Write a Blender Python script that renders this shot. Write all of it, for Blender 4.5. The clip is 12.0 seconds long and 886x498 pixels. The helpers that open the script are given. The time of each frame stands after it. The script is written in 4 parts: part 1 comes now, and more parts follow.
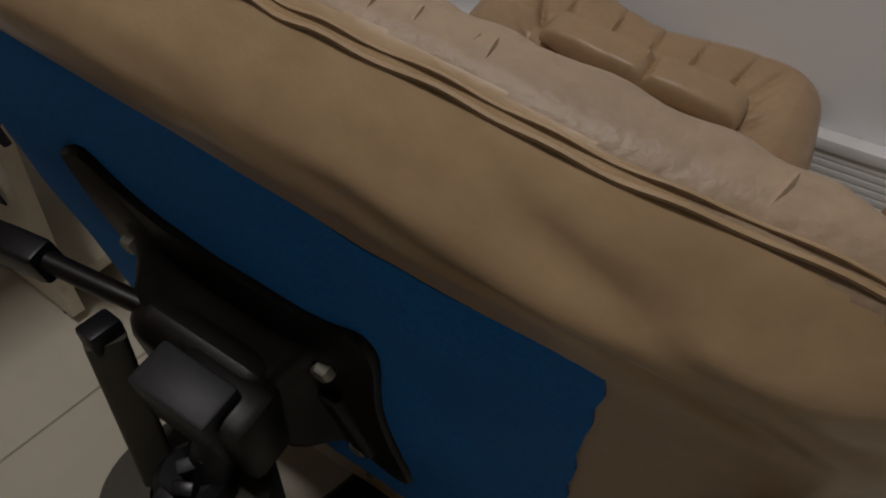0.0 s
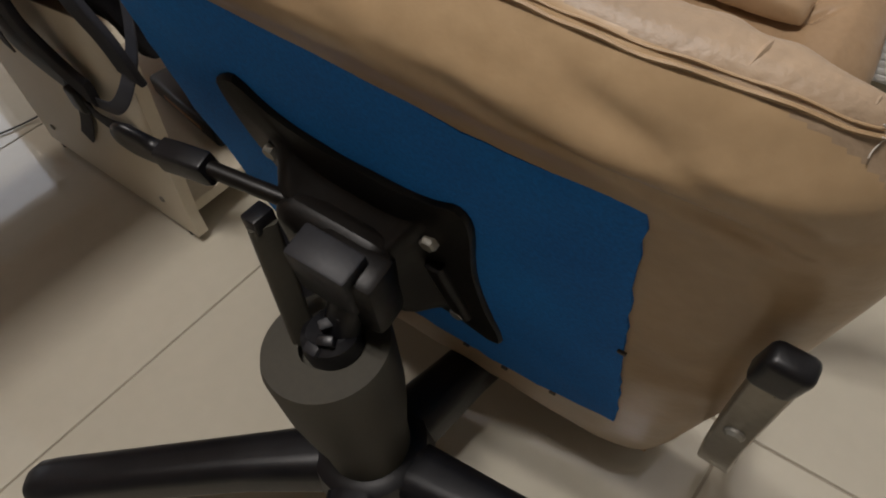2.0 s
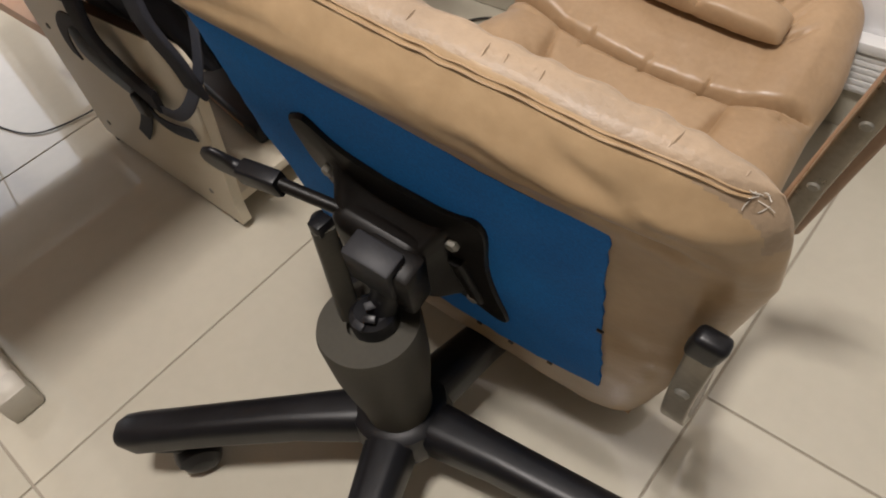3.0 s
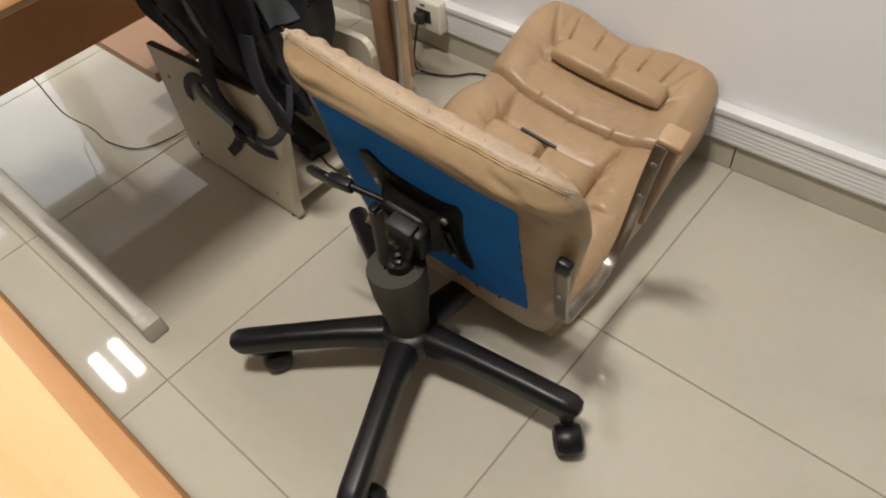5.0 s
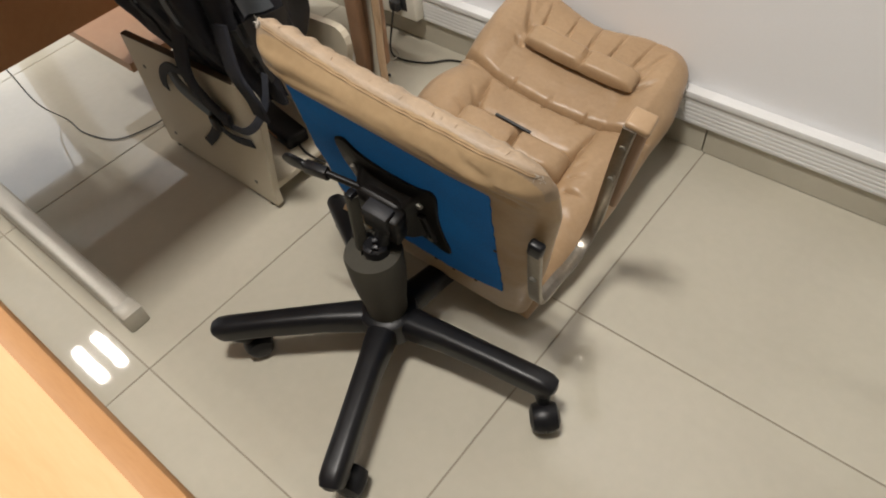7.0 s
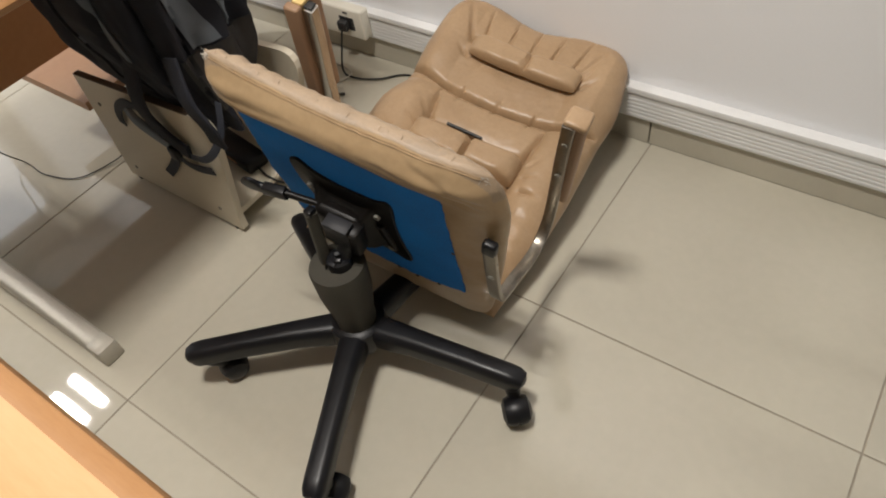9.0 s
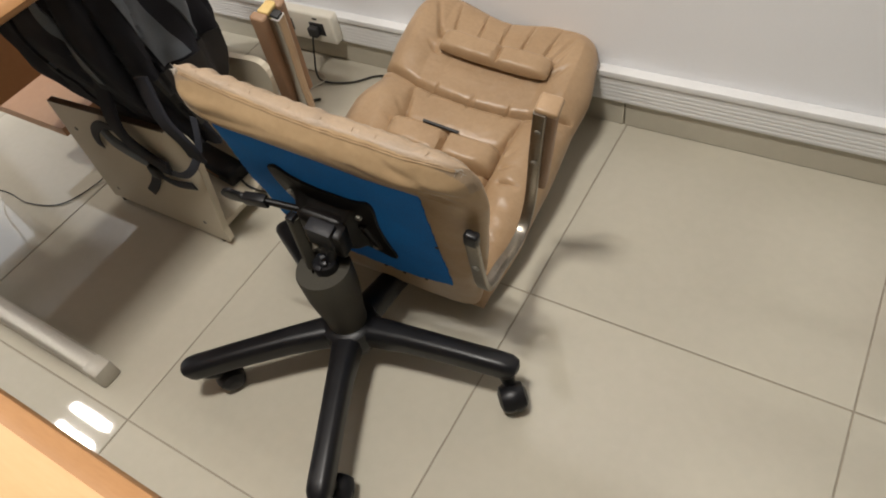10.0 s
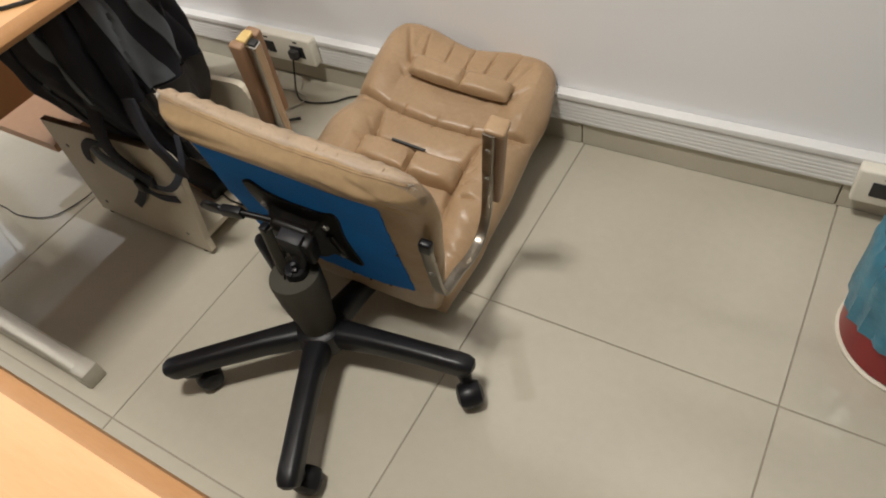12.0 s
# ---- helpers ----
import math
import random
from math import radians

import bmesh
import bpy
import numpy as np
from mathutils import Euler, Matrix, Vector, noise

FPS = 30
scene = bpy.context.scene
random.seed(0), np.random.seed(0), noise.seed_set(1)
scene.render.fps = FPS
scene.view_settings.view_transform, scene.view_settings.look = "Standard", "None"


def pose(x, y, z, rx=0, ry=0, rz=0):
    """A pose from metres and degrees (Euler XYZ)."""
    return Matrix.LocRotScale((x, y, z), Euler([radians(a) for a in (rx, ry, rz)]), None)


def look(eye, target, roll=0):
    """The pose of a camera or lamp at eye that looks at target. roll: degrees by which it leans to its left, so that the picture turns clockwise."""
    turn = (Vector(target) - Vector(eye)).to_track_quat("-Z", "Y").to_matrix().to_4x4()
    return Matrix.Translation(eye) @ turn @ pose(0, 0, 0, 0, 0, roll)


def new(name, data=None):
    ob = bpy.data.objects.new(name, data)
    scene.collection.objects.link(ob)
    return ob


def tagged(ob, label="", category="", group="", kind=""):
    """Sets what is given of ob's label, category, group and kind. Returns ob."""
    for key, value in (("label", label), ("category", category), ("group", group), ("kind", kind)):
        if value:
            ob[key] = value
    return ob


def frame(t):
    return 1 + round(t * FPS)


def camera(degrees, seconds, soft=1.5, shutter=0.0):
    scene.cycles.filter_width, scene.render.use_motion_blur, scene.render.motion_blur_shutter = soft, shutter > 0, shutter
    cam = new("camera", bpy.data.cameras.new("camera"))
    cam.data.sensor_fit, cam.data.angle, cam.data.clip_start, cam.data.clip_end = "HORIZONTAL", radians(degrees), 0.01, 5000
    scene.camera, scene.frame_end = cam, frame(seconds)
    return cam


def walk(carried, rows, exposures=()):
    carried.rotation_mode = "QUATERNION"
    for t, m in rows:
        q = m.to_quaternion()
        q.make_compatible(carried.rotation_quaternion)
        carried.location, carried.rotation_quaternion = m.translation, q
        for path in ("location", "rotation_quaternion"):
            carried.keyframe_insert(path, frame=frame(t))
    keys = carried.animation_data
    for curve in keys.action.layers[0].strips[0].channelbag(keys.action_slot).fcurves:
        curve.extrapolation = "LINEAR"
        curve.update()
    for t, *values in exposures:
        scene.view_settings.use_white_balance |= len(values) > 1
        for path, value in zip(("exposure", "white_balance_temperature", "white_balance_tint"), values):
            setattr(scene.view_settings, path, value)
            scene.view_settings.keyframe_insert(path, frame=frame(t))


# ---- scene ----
cam = camera(66.2, 12.0, soft=1.9)
PATH = [
    (0, (-0.014, -0.325, 0.644), (-0.362, 0.140, 0.094), -0.3),
    (0.5, (0.009, -0.335, 0.665), (-0.371, 0.079, 0.096), -6.1),
    (1, (0.028, -0.343, 0.674), (-0.376, 0.031, 0.094), -9.4),
    (1.5, (0.010, -0.393, 0.674), (-0.353, 0.009, 0.085), -5.4),
    (2, (0.028, -0.386, 0.684), (-0.356, -0.025, 0.082), -10.2),
    (2.5, (0.043, -0.391, 0.722), (-0.348, -0.067, 0.105), -12.7),
    (3, (0.073, -0.432, 0.790), (-0.309, -0.099, 0.171), -11.3),
    (3.2, (0.096, -0.456, 0.827), (-0.289, -0.118, 0.212), -11.0),
    (3.7, (0.191, -0.548, 0.951), (-0.195, -0.204, 0.341), -10.1),
    (4.2, (0.306, -0.661, 1.101), (-0.082, -0.308, 0.497), -9.0),
    (4.8, (0.322, -0.676, 1.122), (-0.647, 0.208, -0.388), -8.9),
    (5, (0.325, -0.678, 1.119), (-0.633, 0.206, -0.398), -8.5),
    (5.5, (0.337, -0.683, 1.121), (-0.59, 0.193, -0.419), -8.4),
    (6, (0.348, -0.681, 1.128), (-0.574, 0.207, -0.409), -8.7),
    (6.5, (0.346, -0.677, 1.129), (-0.567, 0.209, -0.414), -8.3),
    (7, (0.347, -0.681, 1.13), (-0.56, 0.209, -0.415), -8.1),
    (9, (0.391, -0.691, 1.154), (-0.474, 0.263, -0.376), -10.5),
    (9.5, (0.4, -0.687, 1.158), (-0.467, 0.27, -0.37), -13.1),
    (10, (0.412, -0.693, 1.156), (-0.436, 0.268, -0.379), -14.5),
    (10.5, (0.431, -0.695, 1.163), (-0.378, 0.273, -0.389), -14.6),
    (11, (0.47, -0.688, 1.192), (-0.314, 0.295, -0.364), -12.2),
    (11.5, (0.498, -0.704, 1.211), (-0.306, 0.292, -0.326), -12.5),
    (12, (0.509, -0.727, 1.221), (-0.331, 0.28, -0.29), -13.2),
]
walk(cam, [(t, look(eye, target, roll)) for t, eye, target, roll in PATH],
     exposures=[(0.0, -1.62, 6300, 15), (0.5, -1.35, 6300, 15), (1.0, -1.05, 6300, 15), (1.5, -1.0, 6400, 15), (2.0, -0.68, 6450, 15), (2.5, -0.42, 6500, 16), (3.2, -0.05, 6500, 16), (4.0, -0.12, 6500, 13), (4.8, -0.18, 6500, 12), (7.0, -0.18, 6500, 12), (9.0, -0.23, 6500, 12), (10.5, -0.26, 6500, 12), (12.0, -0.32, 6500, 11)])

# ---- light ----
world = bpy.data.worlds.new("world")
world.use_nodes = True
world.node_tree.nodes["Background"].inputs[0].default_value = (0.9, 0.95, 1.0, 1)
world.node_tree.nodes["Background"].inputs[1].default_value = 0.3
scene.world = world
CEIL = 2.7
LAMPS = [(-3.185, -0.565, 26.0), (-0.15, -0.565, 28.0)]
for lx, ly, power in LAMPS:
    for row in (-1, 1):
        lamp = bpy.data.lights.new("ceiling_tube", "AREA")
        lamp.shape, lamp.size, lamp.size_y, lamp.energy = "RECTANGLE", 0.36, 0.06, power
        lamp.color = (1.0, 0.96, 0.885)
        ob = new("ceiling_tube_light", lamp)
        ob.location = (lx, ly + 0.075 * row, CEIL - 0.045)

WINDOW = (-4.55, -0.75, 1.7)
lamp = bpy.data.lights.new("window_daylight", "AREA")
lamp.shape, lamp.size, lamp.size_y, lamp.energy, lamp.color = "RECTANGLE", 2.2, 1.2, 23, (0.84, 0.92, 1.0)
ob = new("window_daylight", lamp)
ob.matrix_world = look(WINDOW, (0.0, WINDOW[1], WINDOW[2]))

# ---- materials ----


def mat(name, rough=0.5, metal=0.0):
    m = bpy.data.materials.new(name)
    m.use_nodes = True
    nt = m.node_tree
    b = nt.nodes["Principled BSDF"]
    b.inputs["Roughness"].default_value, b.inputs["Metallic"].default_value = rough, metal
    return m, nt, b


def surface(name, base, other, scale=8.0, fine=90.0, rough=0.5, metal=0.0, bump=0.15, depth=0.002, spread=0.6, vary=0.0, rough_vary=0.1, coords="Object", stretch=(1, 1, 1), fine_mix=0.35, spec=0.5):
    """A surface of two mixed colours with broad stains and fine grain, and relief from both."""
    m, nt, b = mat(name, rough, metal)
    b.inputs["Specular IOR Level"].default_value = spec
    n, l = nt.nodes, nt.links
    tc, mp = n.new("ShaderNodeTexCoord"), n.new("ShaderNodeMapping")
    mp.inputs["Scale"].default_value = stretch
    l.new(tc.outputs[coords], mp.inputs[0])
    broad, grain = n.new("ShaderNodeTexNoise"), n.new("ShaderNodeTexNoise")
    for tex, sc, det in ((broad, scale, 4), (grain, fine, 3)):
        tex.inputs["Scale"].default_value, tex.inputs["Detail"].default_value = sc, det
        l.new(mp.outputs[0], tex.inputs["Vector"])
    ramp = n.new("ShaderNodeValToRGB")
    ramp.color_ramp.elements[0].position, ramp.color_ramp.elements[1].position = 0.5 - spread / 2, 0.5 + spread / 2
    ramp.color_ramp.elements[0].color, ramp.color_ramp.elements[1].color = (*base, 1), (*other, 1)
    blend = n.new("ShaderNodeMix")
    blend.inputs[0].default_value = fine_mix
    l.new(broad.outputs[0], blend.inputs[2])
    l.new(grain.outputs[0], blend.inputs[3])
    l.new(blend.outputs[0], ramp.inputs[0])
    last = ramp.outputs[0]
    if vary:
        info, hsv, rng = n.new("ShaderNodeObjectInfo"), n.new("ShaderNodeHueSaturation"), n.new("ShaderNodeMapRange")
        rng.inputs[3].default_value, rng.inputs[4].default_value = 1 - vary, 1 + vary
        l.new(info.outputs["Random"], rng.inputs[0])
        l.new(rng.outputs[0], hsv.inputs["Value"])
        l.new(last, hsv.inputs["Color"])
        last = hsv.outputs[0]
    l.new(last, b.inputs["Base Color"])
    rr = n.new("ShaderNodeMapRange")
    rr.inputs[3].default_value, rr.inputs[4].default_value = max(rough - rough_vary, 0.02), min(rough + rough_vary, 1)
    l.new(blend.outputs[0], rr.inputs[0])
    l.new(rr.outputs[0], b.inputs["Roughness"])
    if bump:
        bp = n.new("ShaderNodeBump")
        bp.inputs["Strength"].default_value, bp.inputs["Distance"].default_value = bump, depth
        l.new(blend.outputs[0], bp.inputs["Height"])
        l.new(bp.outputs[0], b.inputs["Normal"])
    return m


LEATHER = surface("tan_leather", (0.35, 0.238, 0.128), (0.49, 0.348, 0.200), 9, 130, 0.31, spec=0.5, bump=0.3, depth=0.002, rough_vary=0.12)
SEAT_LEATHER = surface("polished_tan_leather", (0.345, 0.232, 0.125), (0.49, 0.345, 0.198), 10, 110, 0.32, spec=0.55, bump=0.35, depth=0.0025, rough_vary=0.10)
BACK_LEATHER = surface("rosy_tan_leather", (0.335, 0.217, 0.120), (0.468, 0.319, 0.188), 9, 130, 0.38, spec=0.5, bump=0.3, depth=0.0025, rough_vary=0.14)
LEATHER_WORN = surface("worn_leather", (0.27, 0.20, 0.135), (0.44, 0.32, 0.21), 22, 150, 0.5, bump=0.9, depth=0.003)
SEAM = surface("seam_leather", (0.33, 0.215, 0.115), (0.46, 0.32, 0.18), 30, 200, 0.5)
THREAD = surface("pale_thread", (0.5, 0.45, 0.38), (0.66, 0.62, 0.56), 60, 400, 0.9)
FOAM = surface("yellow_foam", (0.62, 0.42, 0.14), (0.75, 0.58, 0.28), 60, 300, 0.95, bump=0.6)
BLUE = surface("blue_lining", (0.001, 0.10, 0.40), (0.003, 0.25, 0.78), 9, 420, 0.85, bump=0.5, depth=0.0015, fine_mix=0.5)
BLACK = surface("black_plastic", (0.004, 0.004, 0.005), (0.009, 0.009, 0.011), 20, 260, 0.38, spec=0.35, bump=0.2, depth=0.001, rough_vary=0.12)
DUSTY = surface("dusty_black_plastic", (0.026, 0.0235, 0.017), (0.060, 0.054, 0.039), 12, 240, 0.66, bump=0.2, depth=0.001)
STEEL_BLACK = surface("black_steel", (0.003, 0.0026, 0.0022), (0.011, 0.0088, 0.0075), 16, 200, 0.42, spec=0.22, metal=0.0, bump=0.2, depth=0.001, rough_vary=0.15)
GREY_METAL = surface("grey_metal", (0.012, 0.012, 0.014), (0.027, 0.027, 0.031), 30, 300, 0.5, metal=0.0, spec=0.3)
# base colour darkened and browned to carry the bar's bronze reflections
CHROME = surface("dimmed_worn_chrome", (0.17, 0.15, 0.12), (0.36, 0.33, 0.285), 14, 160, 0.3, metal=1.0, bump=0.1, depth=0.001, rough_vary=0.12)
# lighter copy of the chrome, for the brighter reflections on the left arm tube
BRIGHT = surface("brightened_chrome", (0.46, 0.45, 0.43), (0.62, 0.61, 0.58), 14, 160, 0.22, metal=1.0, bump=0.08, depth=0.001)
BOLT = surface("zinc_bolt", (0.20, 0.19, 0.165), (0.34, 0.33, 0.29), 60, 300, 0.5, metal=0.5)
PAD = surface("brown_arm_pad", (0.27, 0.155, 0.09), (0.37, 0.235, 0.145), 14, 200, 0.5, bump=0.3)
TILE = surface("porcelain_tile", (0.445, 0.415, 0.335), (0.545, 0.51, 0.42), 2.2, 45, 0.034, bump=0.0, depth=0.001, vary=0.025, rough_vary=0.015, coords="Object", fine_mix=0.25)
GROUT = surface("grey_grout", (0.25, 0.22, 0.17), (0.36, 0.32, 0.26), 15, 200, 0.9)
WALL = surface("wall_paint", (0.83, 0.835, 0.85), (0.87, 0.875, 0.89), 1.5, 160, 0.7, bump=0.06, depth=0.001)
PVC = surface("white_trunking", (0.74, 0.74, 0.735), (0.82, 0.82, 0.81), 6, 120, 0.4, bump=0.04)
PVC_OLD = surface("cream_socket_plastic", (0.72, 0.68, 0.58), (0.80, 0.77, 0.68), 10, 150, 0.4, bump=0.04)
BEIGE = surface("beige_melamine", (0.56, 0.50, 0.38), (0.66, 0.60, 0.48), 7, 150, 0.45, bump=0.08, depth=0.001)
EDGE_DARK = surface("dark_edge_band", (0.07, 0.05, 0.035), (0.12, 0.09, 0.065), 20, 200, 0.5)
WOOD = surface("beech_laminate", (0.61, 0.33, 0.14), (0.70, 0.41, 0.20), 5, 60, 0.42, bump=0.04, depth=0.001, stretch=(1, 7, 7))
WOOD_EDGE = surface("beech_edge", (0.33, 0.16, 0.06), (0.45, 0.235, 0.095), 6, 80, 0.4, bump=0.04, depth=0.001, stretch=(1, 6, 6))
BROWN = surface("brown_laminate", (0.50, 0.225, 0.09), (0.62, 0.32, 0.15), 5, 70, 0.45, bump=0.05, depth=0.001, stretch=(5, 1, 1))
PINKWOOD = surface("pale_brown_laminate", (0.46, 0.25, 0.135), (0.55, 0.33, 0.19), 5, 70, 0.5, bump=0.05, depth=0.001, stretch=(1, 1, 5))
LEGMETAL = surface("grey_painted_steel", (0.42, 0.39, 0.33), (0.52, 0.49, 0.42), 8, 160, 0.38, metal=0.2, bump=0.05)
CLOTH = surface("charcoal_nylon", (0.007, 0.008, 0.013), (0.022, 0.024, 0.034), 12, 500, 0.85, bump=0.5, depth=0.002, fine_mix=0.5)
CLOTH_GREY = surface("grey_nylon", (0.11, 0.13, 0.155), (0.18, 0.205, 0.235), 16, 500, 0.8, bump=0.5, depth=0.002, fine_mix=0.5)
STRAP = surface("black_webbing", (0.018, 0.02, 0.03), (0.05, 0.055, 0.07), 40, 600, 0.8, bump=0.5)
CABLE = surface("black_cable", (0.01, 0.01, 0.01), (0.02, 0.02, 0.02), 20, 200, 0.45)
BINRED = surface("red_bin_plastic", (0.22, 0.006, 0.01), (0.30, 0.012, 0.016), 8, 150, 0.35, bump=0.05)
BAG = surface("blue_bin_liner", (0.014, 0.10, 0.17), (0.07, 0.27, 0.38), 14, 60, 0.3, bump=0.6, depth=0.008)
WHITE_RING = surface("cream_bin_base", (0.6, 0.55, 0.45), (0.7, 0.66, 0.56), 12, 150, 0.5)
# unseen walls: colour darkened to hold back bounce light, not a darker paint
FARWALL_DIM = surface("dimmed_far_wall", (0.34, 0.33, 0.31), (0.40, 0.39, 0.37), 1.5, 160, 0.7, bump=0.06, depth=0.001)
CEILING_MAT = surface("ceiling_tile", (0.64, 0.64, 0.63), (0.71, 0.71, 0.70), 3, 200, 0.9)
DARK = surface("dark_socket", (0.015, 0.015, 0.016), (0.03, 0.03, 0.03), 40, 200, 0.5)
REDSW = surface("red_switch", (0.5, 0.02, 0.015), (0.6, 0.03, 0.02), 40, 200, 0.35)
glow, nt_, b_ = mat("lamp_tube")
b_.inputs["Emission Color"].default_value, b_.inputs["Emission Strength"].default_value = (1, 0.96, 0.9, 1), 14

# ---- building helpers ----
ORIGIN = {}


def thing(name, at, label, category, group="", kind=""):
    """An Empty at a thing's base, to hold its parts."""
    e = new(name)
    e.location = at
    e.empty_display_size = 0.05
    ORIGIN[e] = Vector(at)
    return tagged(e, label, category, group, kind)


def part(name, bm, material, parent=None, label="", smooth=True):
    """Links a bmesh, in world metres, as one mesh object under a thing or a part."""
    o = ORIGIN.get(parent, Vector())
    if o.length:
        bmesh.ops.translate(bm, verts=bm.verts, vec=-o)
    bmesh.ops.recalc_face_normals(bm, faces=bm.faces)
    me = bpy.data.meshes.new(name)
    bm.to_mesh(me)
    bm.free()
    if smooth:
        for p in me.polygons:
            p.use_smooth = True
        me.set_sharp_from_angle(angle=radians(38))
    for m in material if isinstance(material, (list, tuple)) else (material,):
        me.materials.append(m)
    ob = new(name, me)
    ob.parent = parent
    ORIGIN[ob] = o
    return tagged(ob, label)


def solid(name, bm, material, label, category, group="", kind="", smooth=True):
    return tagged(part(name, bm, material, None, label, smooth), label, category, group, kind)


def box(lo, hi, bevel=0.0, m=None, segments=2, bm=None):
    bm = bm or bmesh.new()
    got = bmesh.ops.create_cube(bm, size=1)["verts"]
    size, mid = Vector(hi) - Vector(lo), (Vector(hi) + Vector(lo)) / 2
    for v in got:
        v.co = Vector((v.co.x * size.x, v.co.y * size.y, v.co.z * size.z)) + mid
    if bevel:
        edges = list({e for v in got for e in v.link_edges})
        bmesh.ops.bevel(bm, geom=edges, offset=bevel, segments=segments, affect="EDGES", profile=0.5, clamp_overlap=True)
    if m is not None:
        bmesh.ops.transform(bm, matrix=m, verts=bm.verts)
    return bm


def lathe(profile, n=32, m=None, bm=None):
    """A turned solid: profile rows of (radius, height)."""
    bm = bm or bmesh.new()
    rings = []
    for r, z in profile:
        rings.append([bm.verts.new((r * math.cos(2 * math.pi * i / n), r * math.sin(2 * math.pi * i / n), z)) for i in range(n)])
    for a, b in zip(rings, rings[1:]):
        for i in range(n):
            bm.faces.new((a[i], a[(i + 1) % n], b[(i + 1) % n], b[i]))
    bm.faces.new(list(reversed(rings[0])))
    bm.faces.new(rings[-1])
    if m is not None:
        bmesh.ops.transform(bm, matrix=m, verts=[v for r in rings for v in r])
    return bm


def smooth_path(points, n=8):
    """Catmull-Rom points through the given ones."""
    p = [Vector(q) for q in points]
    p = [2 * p[0] - p[1]] + p + [2 * p[-1] - p[-2]]
    out = []
    for i in range(1, len(p) - 2):
        for k in range(n):
            t = k / n
            a, b, c, e = p[i - 1], p[i], p[i + 1], p[i + 2]
            out.append(0.5 * (2 * b + (c - a) * t + (2 * a - 5 * b + 4 * c - e) * t * t + (3 * b - a - 3 * c + e) * t ** 3))
    return out + [p[-2]]


def sweep(points, section, up=(0, 0, 1), scales=None, bm=None):
    """Sweeps a closed section (rows of side, up) along points, with capped ends."""
    bm = bm or bmesh.new()
    pts = [Vector(q) for q in points]
    rings = []
    ref = Vector(up)
    for i, p in enumerate(pts):
        tan = (pts[min(i + 1, len(pts) - 1)] - pts[max(i - 1, 0)]).normalized()
        side = tan.cross(ref)
        side = side.normalized() if side.length > 1e-4 else Vector((1, 0, 0))
        top = side.cross(tan).normalized()
        k = scales[i] if scales else 1.0
        kx, ky = k if isinstance(k, tuple) else (k, k)
        rings.append([bm.verts.new(p + side * a * kx + top * b * ky) for a, b in section])
    n = len(section)
    for a, b in zip(rings, rings[1:]):
        for i in range(n):
            bm.faces.new((a[i], a[(i + 1) % n], b[(i + 1) % n], b[i]))
    bm.faces.new(list(reversed(rings[0])))
    bm.faces.new(rings[-1])
    return bm


def disc(r, n=10):
    return [(r * math.cos(2 * math.pi * i / n), r * math.sin(2 * math.pi * i / n)) for i in range(n)]


def oblong(a, b, r, n=3):
    """A rounded rectangle with half sides a and b."""
    out = []
    for k, (sx, sy) in enumerate(((1, 1), (-1, 1), (-1, -1), (1, -1))):
        for i in range(n + 1):
            ang = math.pi / 2 * (k + i / n)
            out.append((sx * (a - r) + r * math.cos(ang), sy * (b - r) + r * math.sin(ang)))
    return out


def tube(points, r, n=8, m=None, bm=None):
    pts = [Vector(q) for q in points]
    if m is not None:
        pts = [m @ q for q in pts]
    return sweep(pts, disc(r, n), (0.13, 0.31, 0.94), bm=bm)


def ease(i, n):
    """Even steps from -1 to 1, crowded towards both ends."""
    t = 2 * i / n - 1
    return math.sin(t * math.pi / 2)


def blob(top, bottom, nu, nv):
    """A closed cushion between two surfaces over u, v in -1..1 that meet at the rim."""
    bm = bmesh.new()
    up = [[bm.verts.new(top(ease(i, nu), ease(j, nv))) for i in range(nu + 1)] for j in range(nv + 1)]
    dn = [[up[j][i] if i in (0, nu) or j in (0, nv) else bm.verts.new(bottom(ease(i, nu), ease(j, nv))) for i in range(nu + 1)] for j in range(nv + 1)]
    for g in (up, dn):
        for j in range(nv):
            for i in range(nu):
                bm.faces.new((g[j][i], g[j][i + 1], g[j + 1][i + 1], g[j + 1][i]))
    return bm


def dome(u, v, p=5.0):
    return max(0.0, 1 - abs(u) ** p) ** 0.5 * max(0.0, 1 - abs(v) ** p) ** 0.5


def clamp(x, a=0.0, b=1.0):
    return max(a, min(b, x))


def bumpy(a, b, c, scale, size):
    return size * noise.noise(Vector((a * scale, b * scale, c * scale)))


# ---- the room ----
X0, X1, Y0, Y1 = -4.6, 2.6, -4.2, 0.562


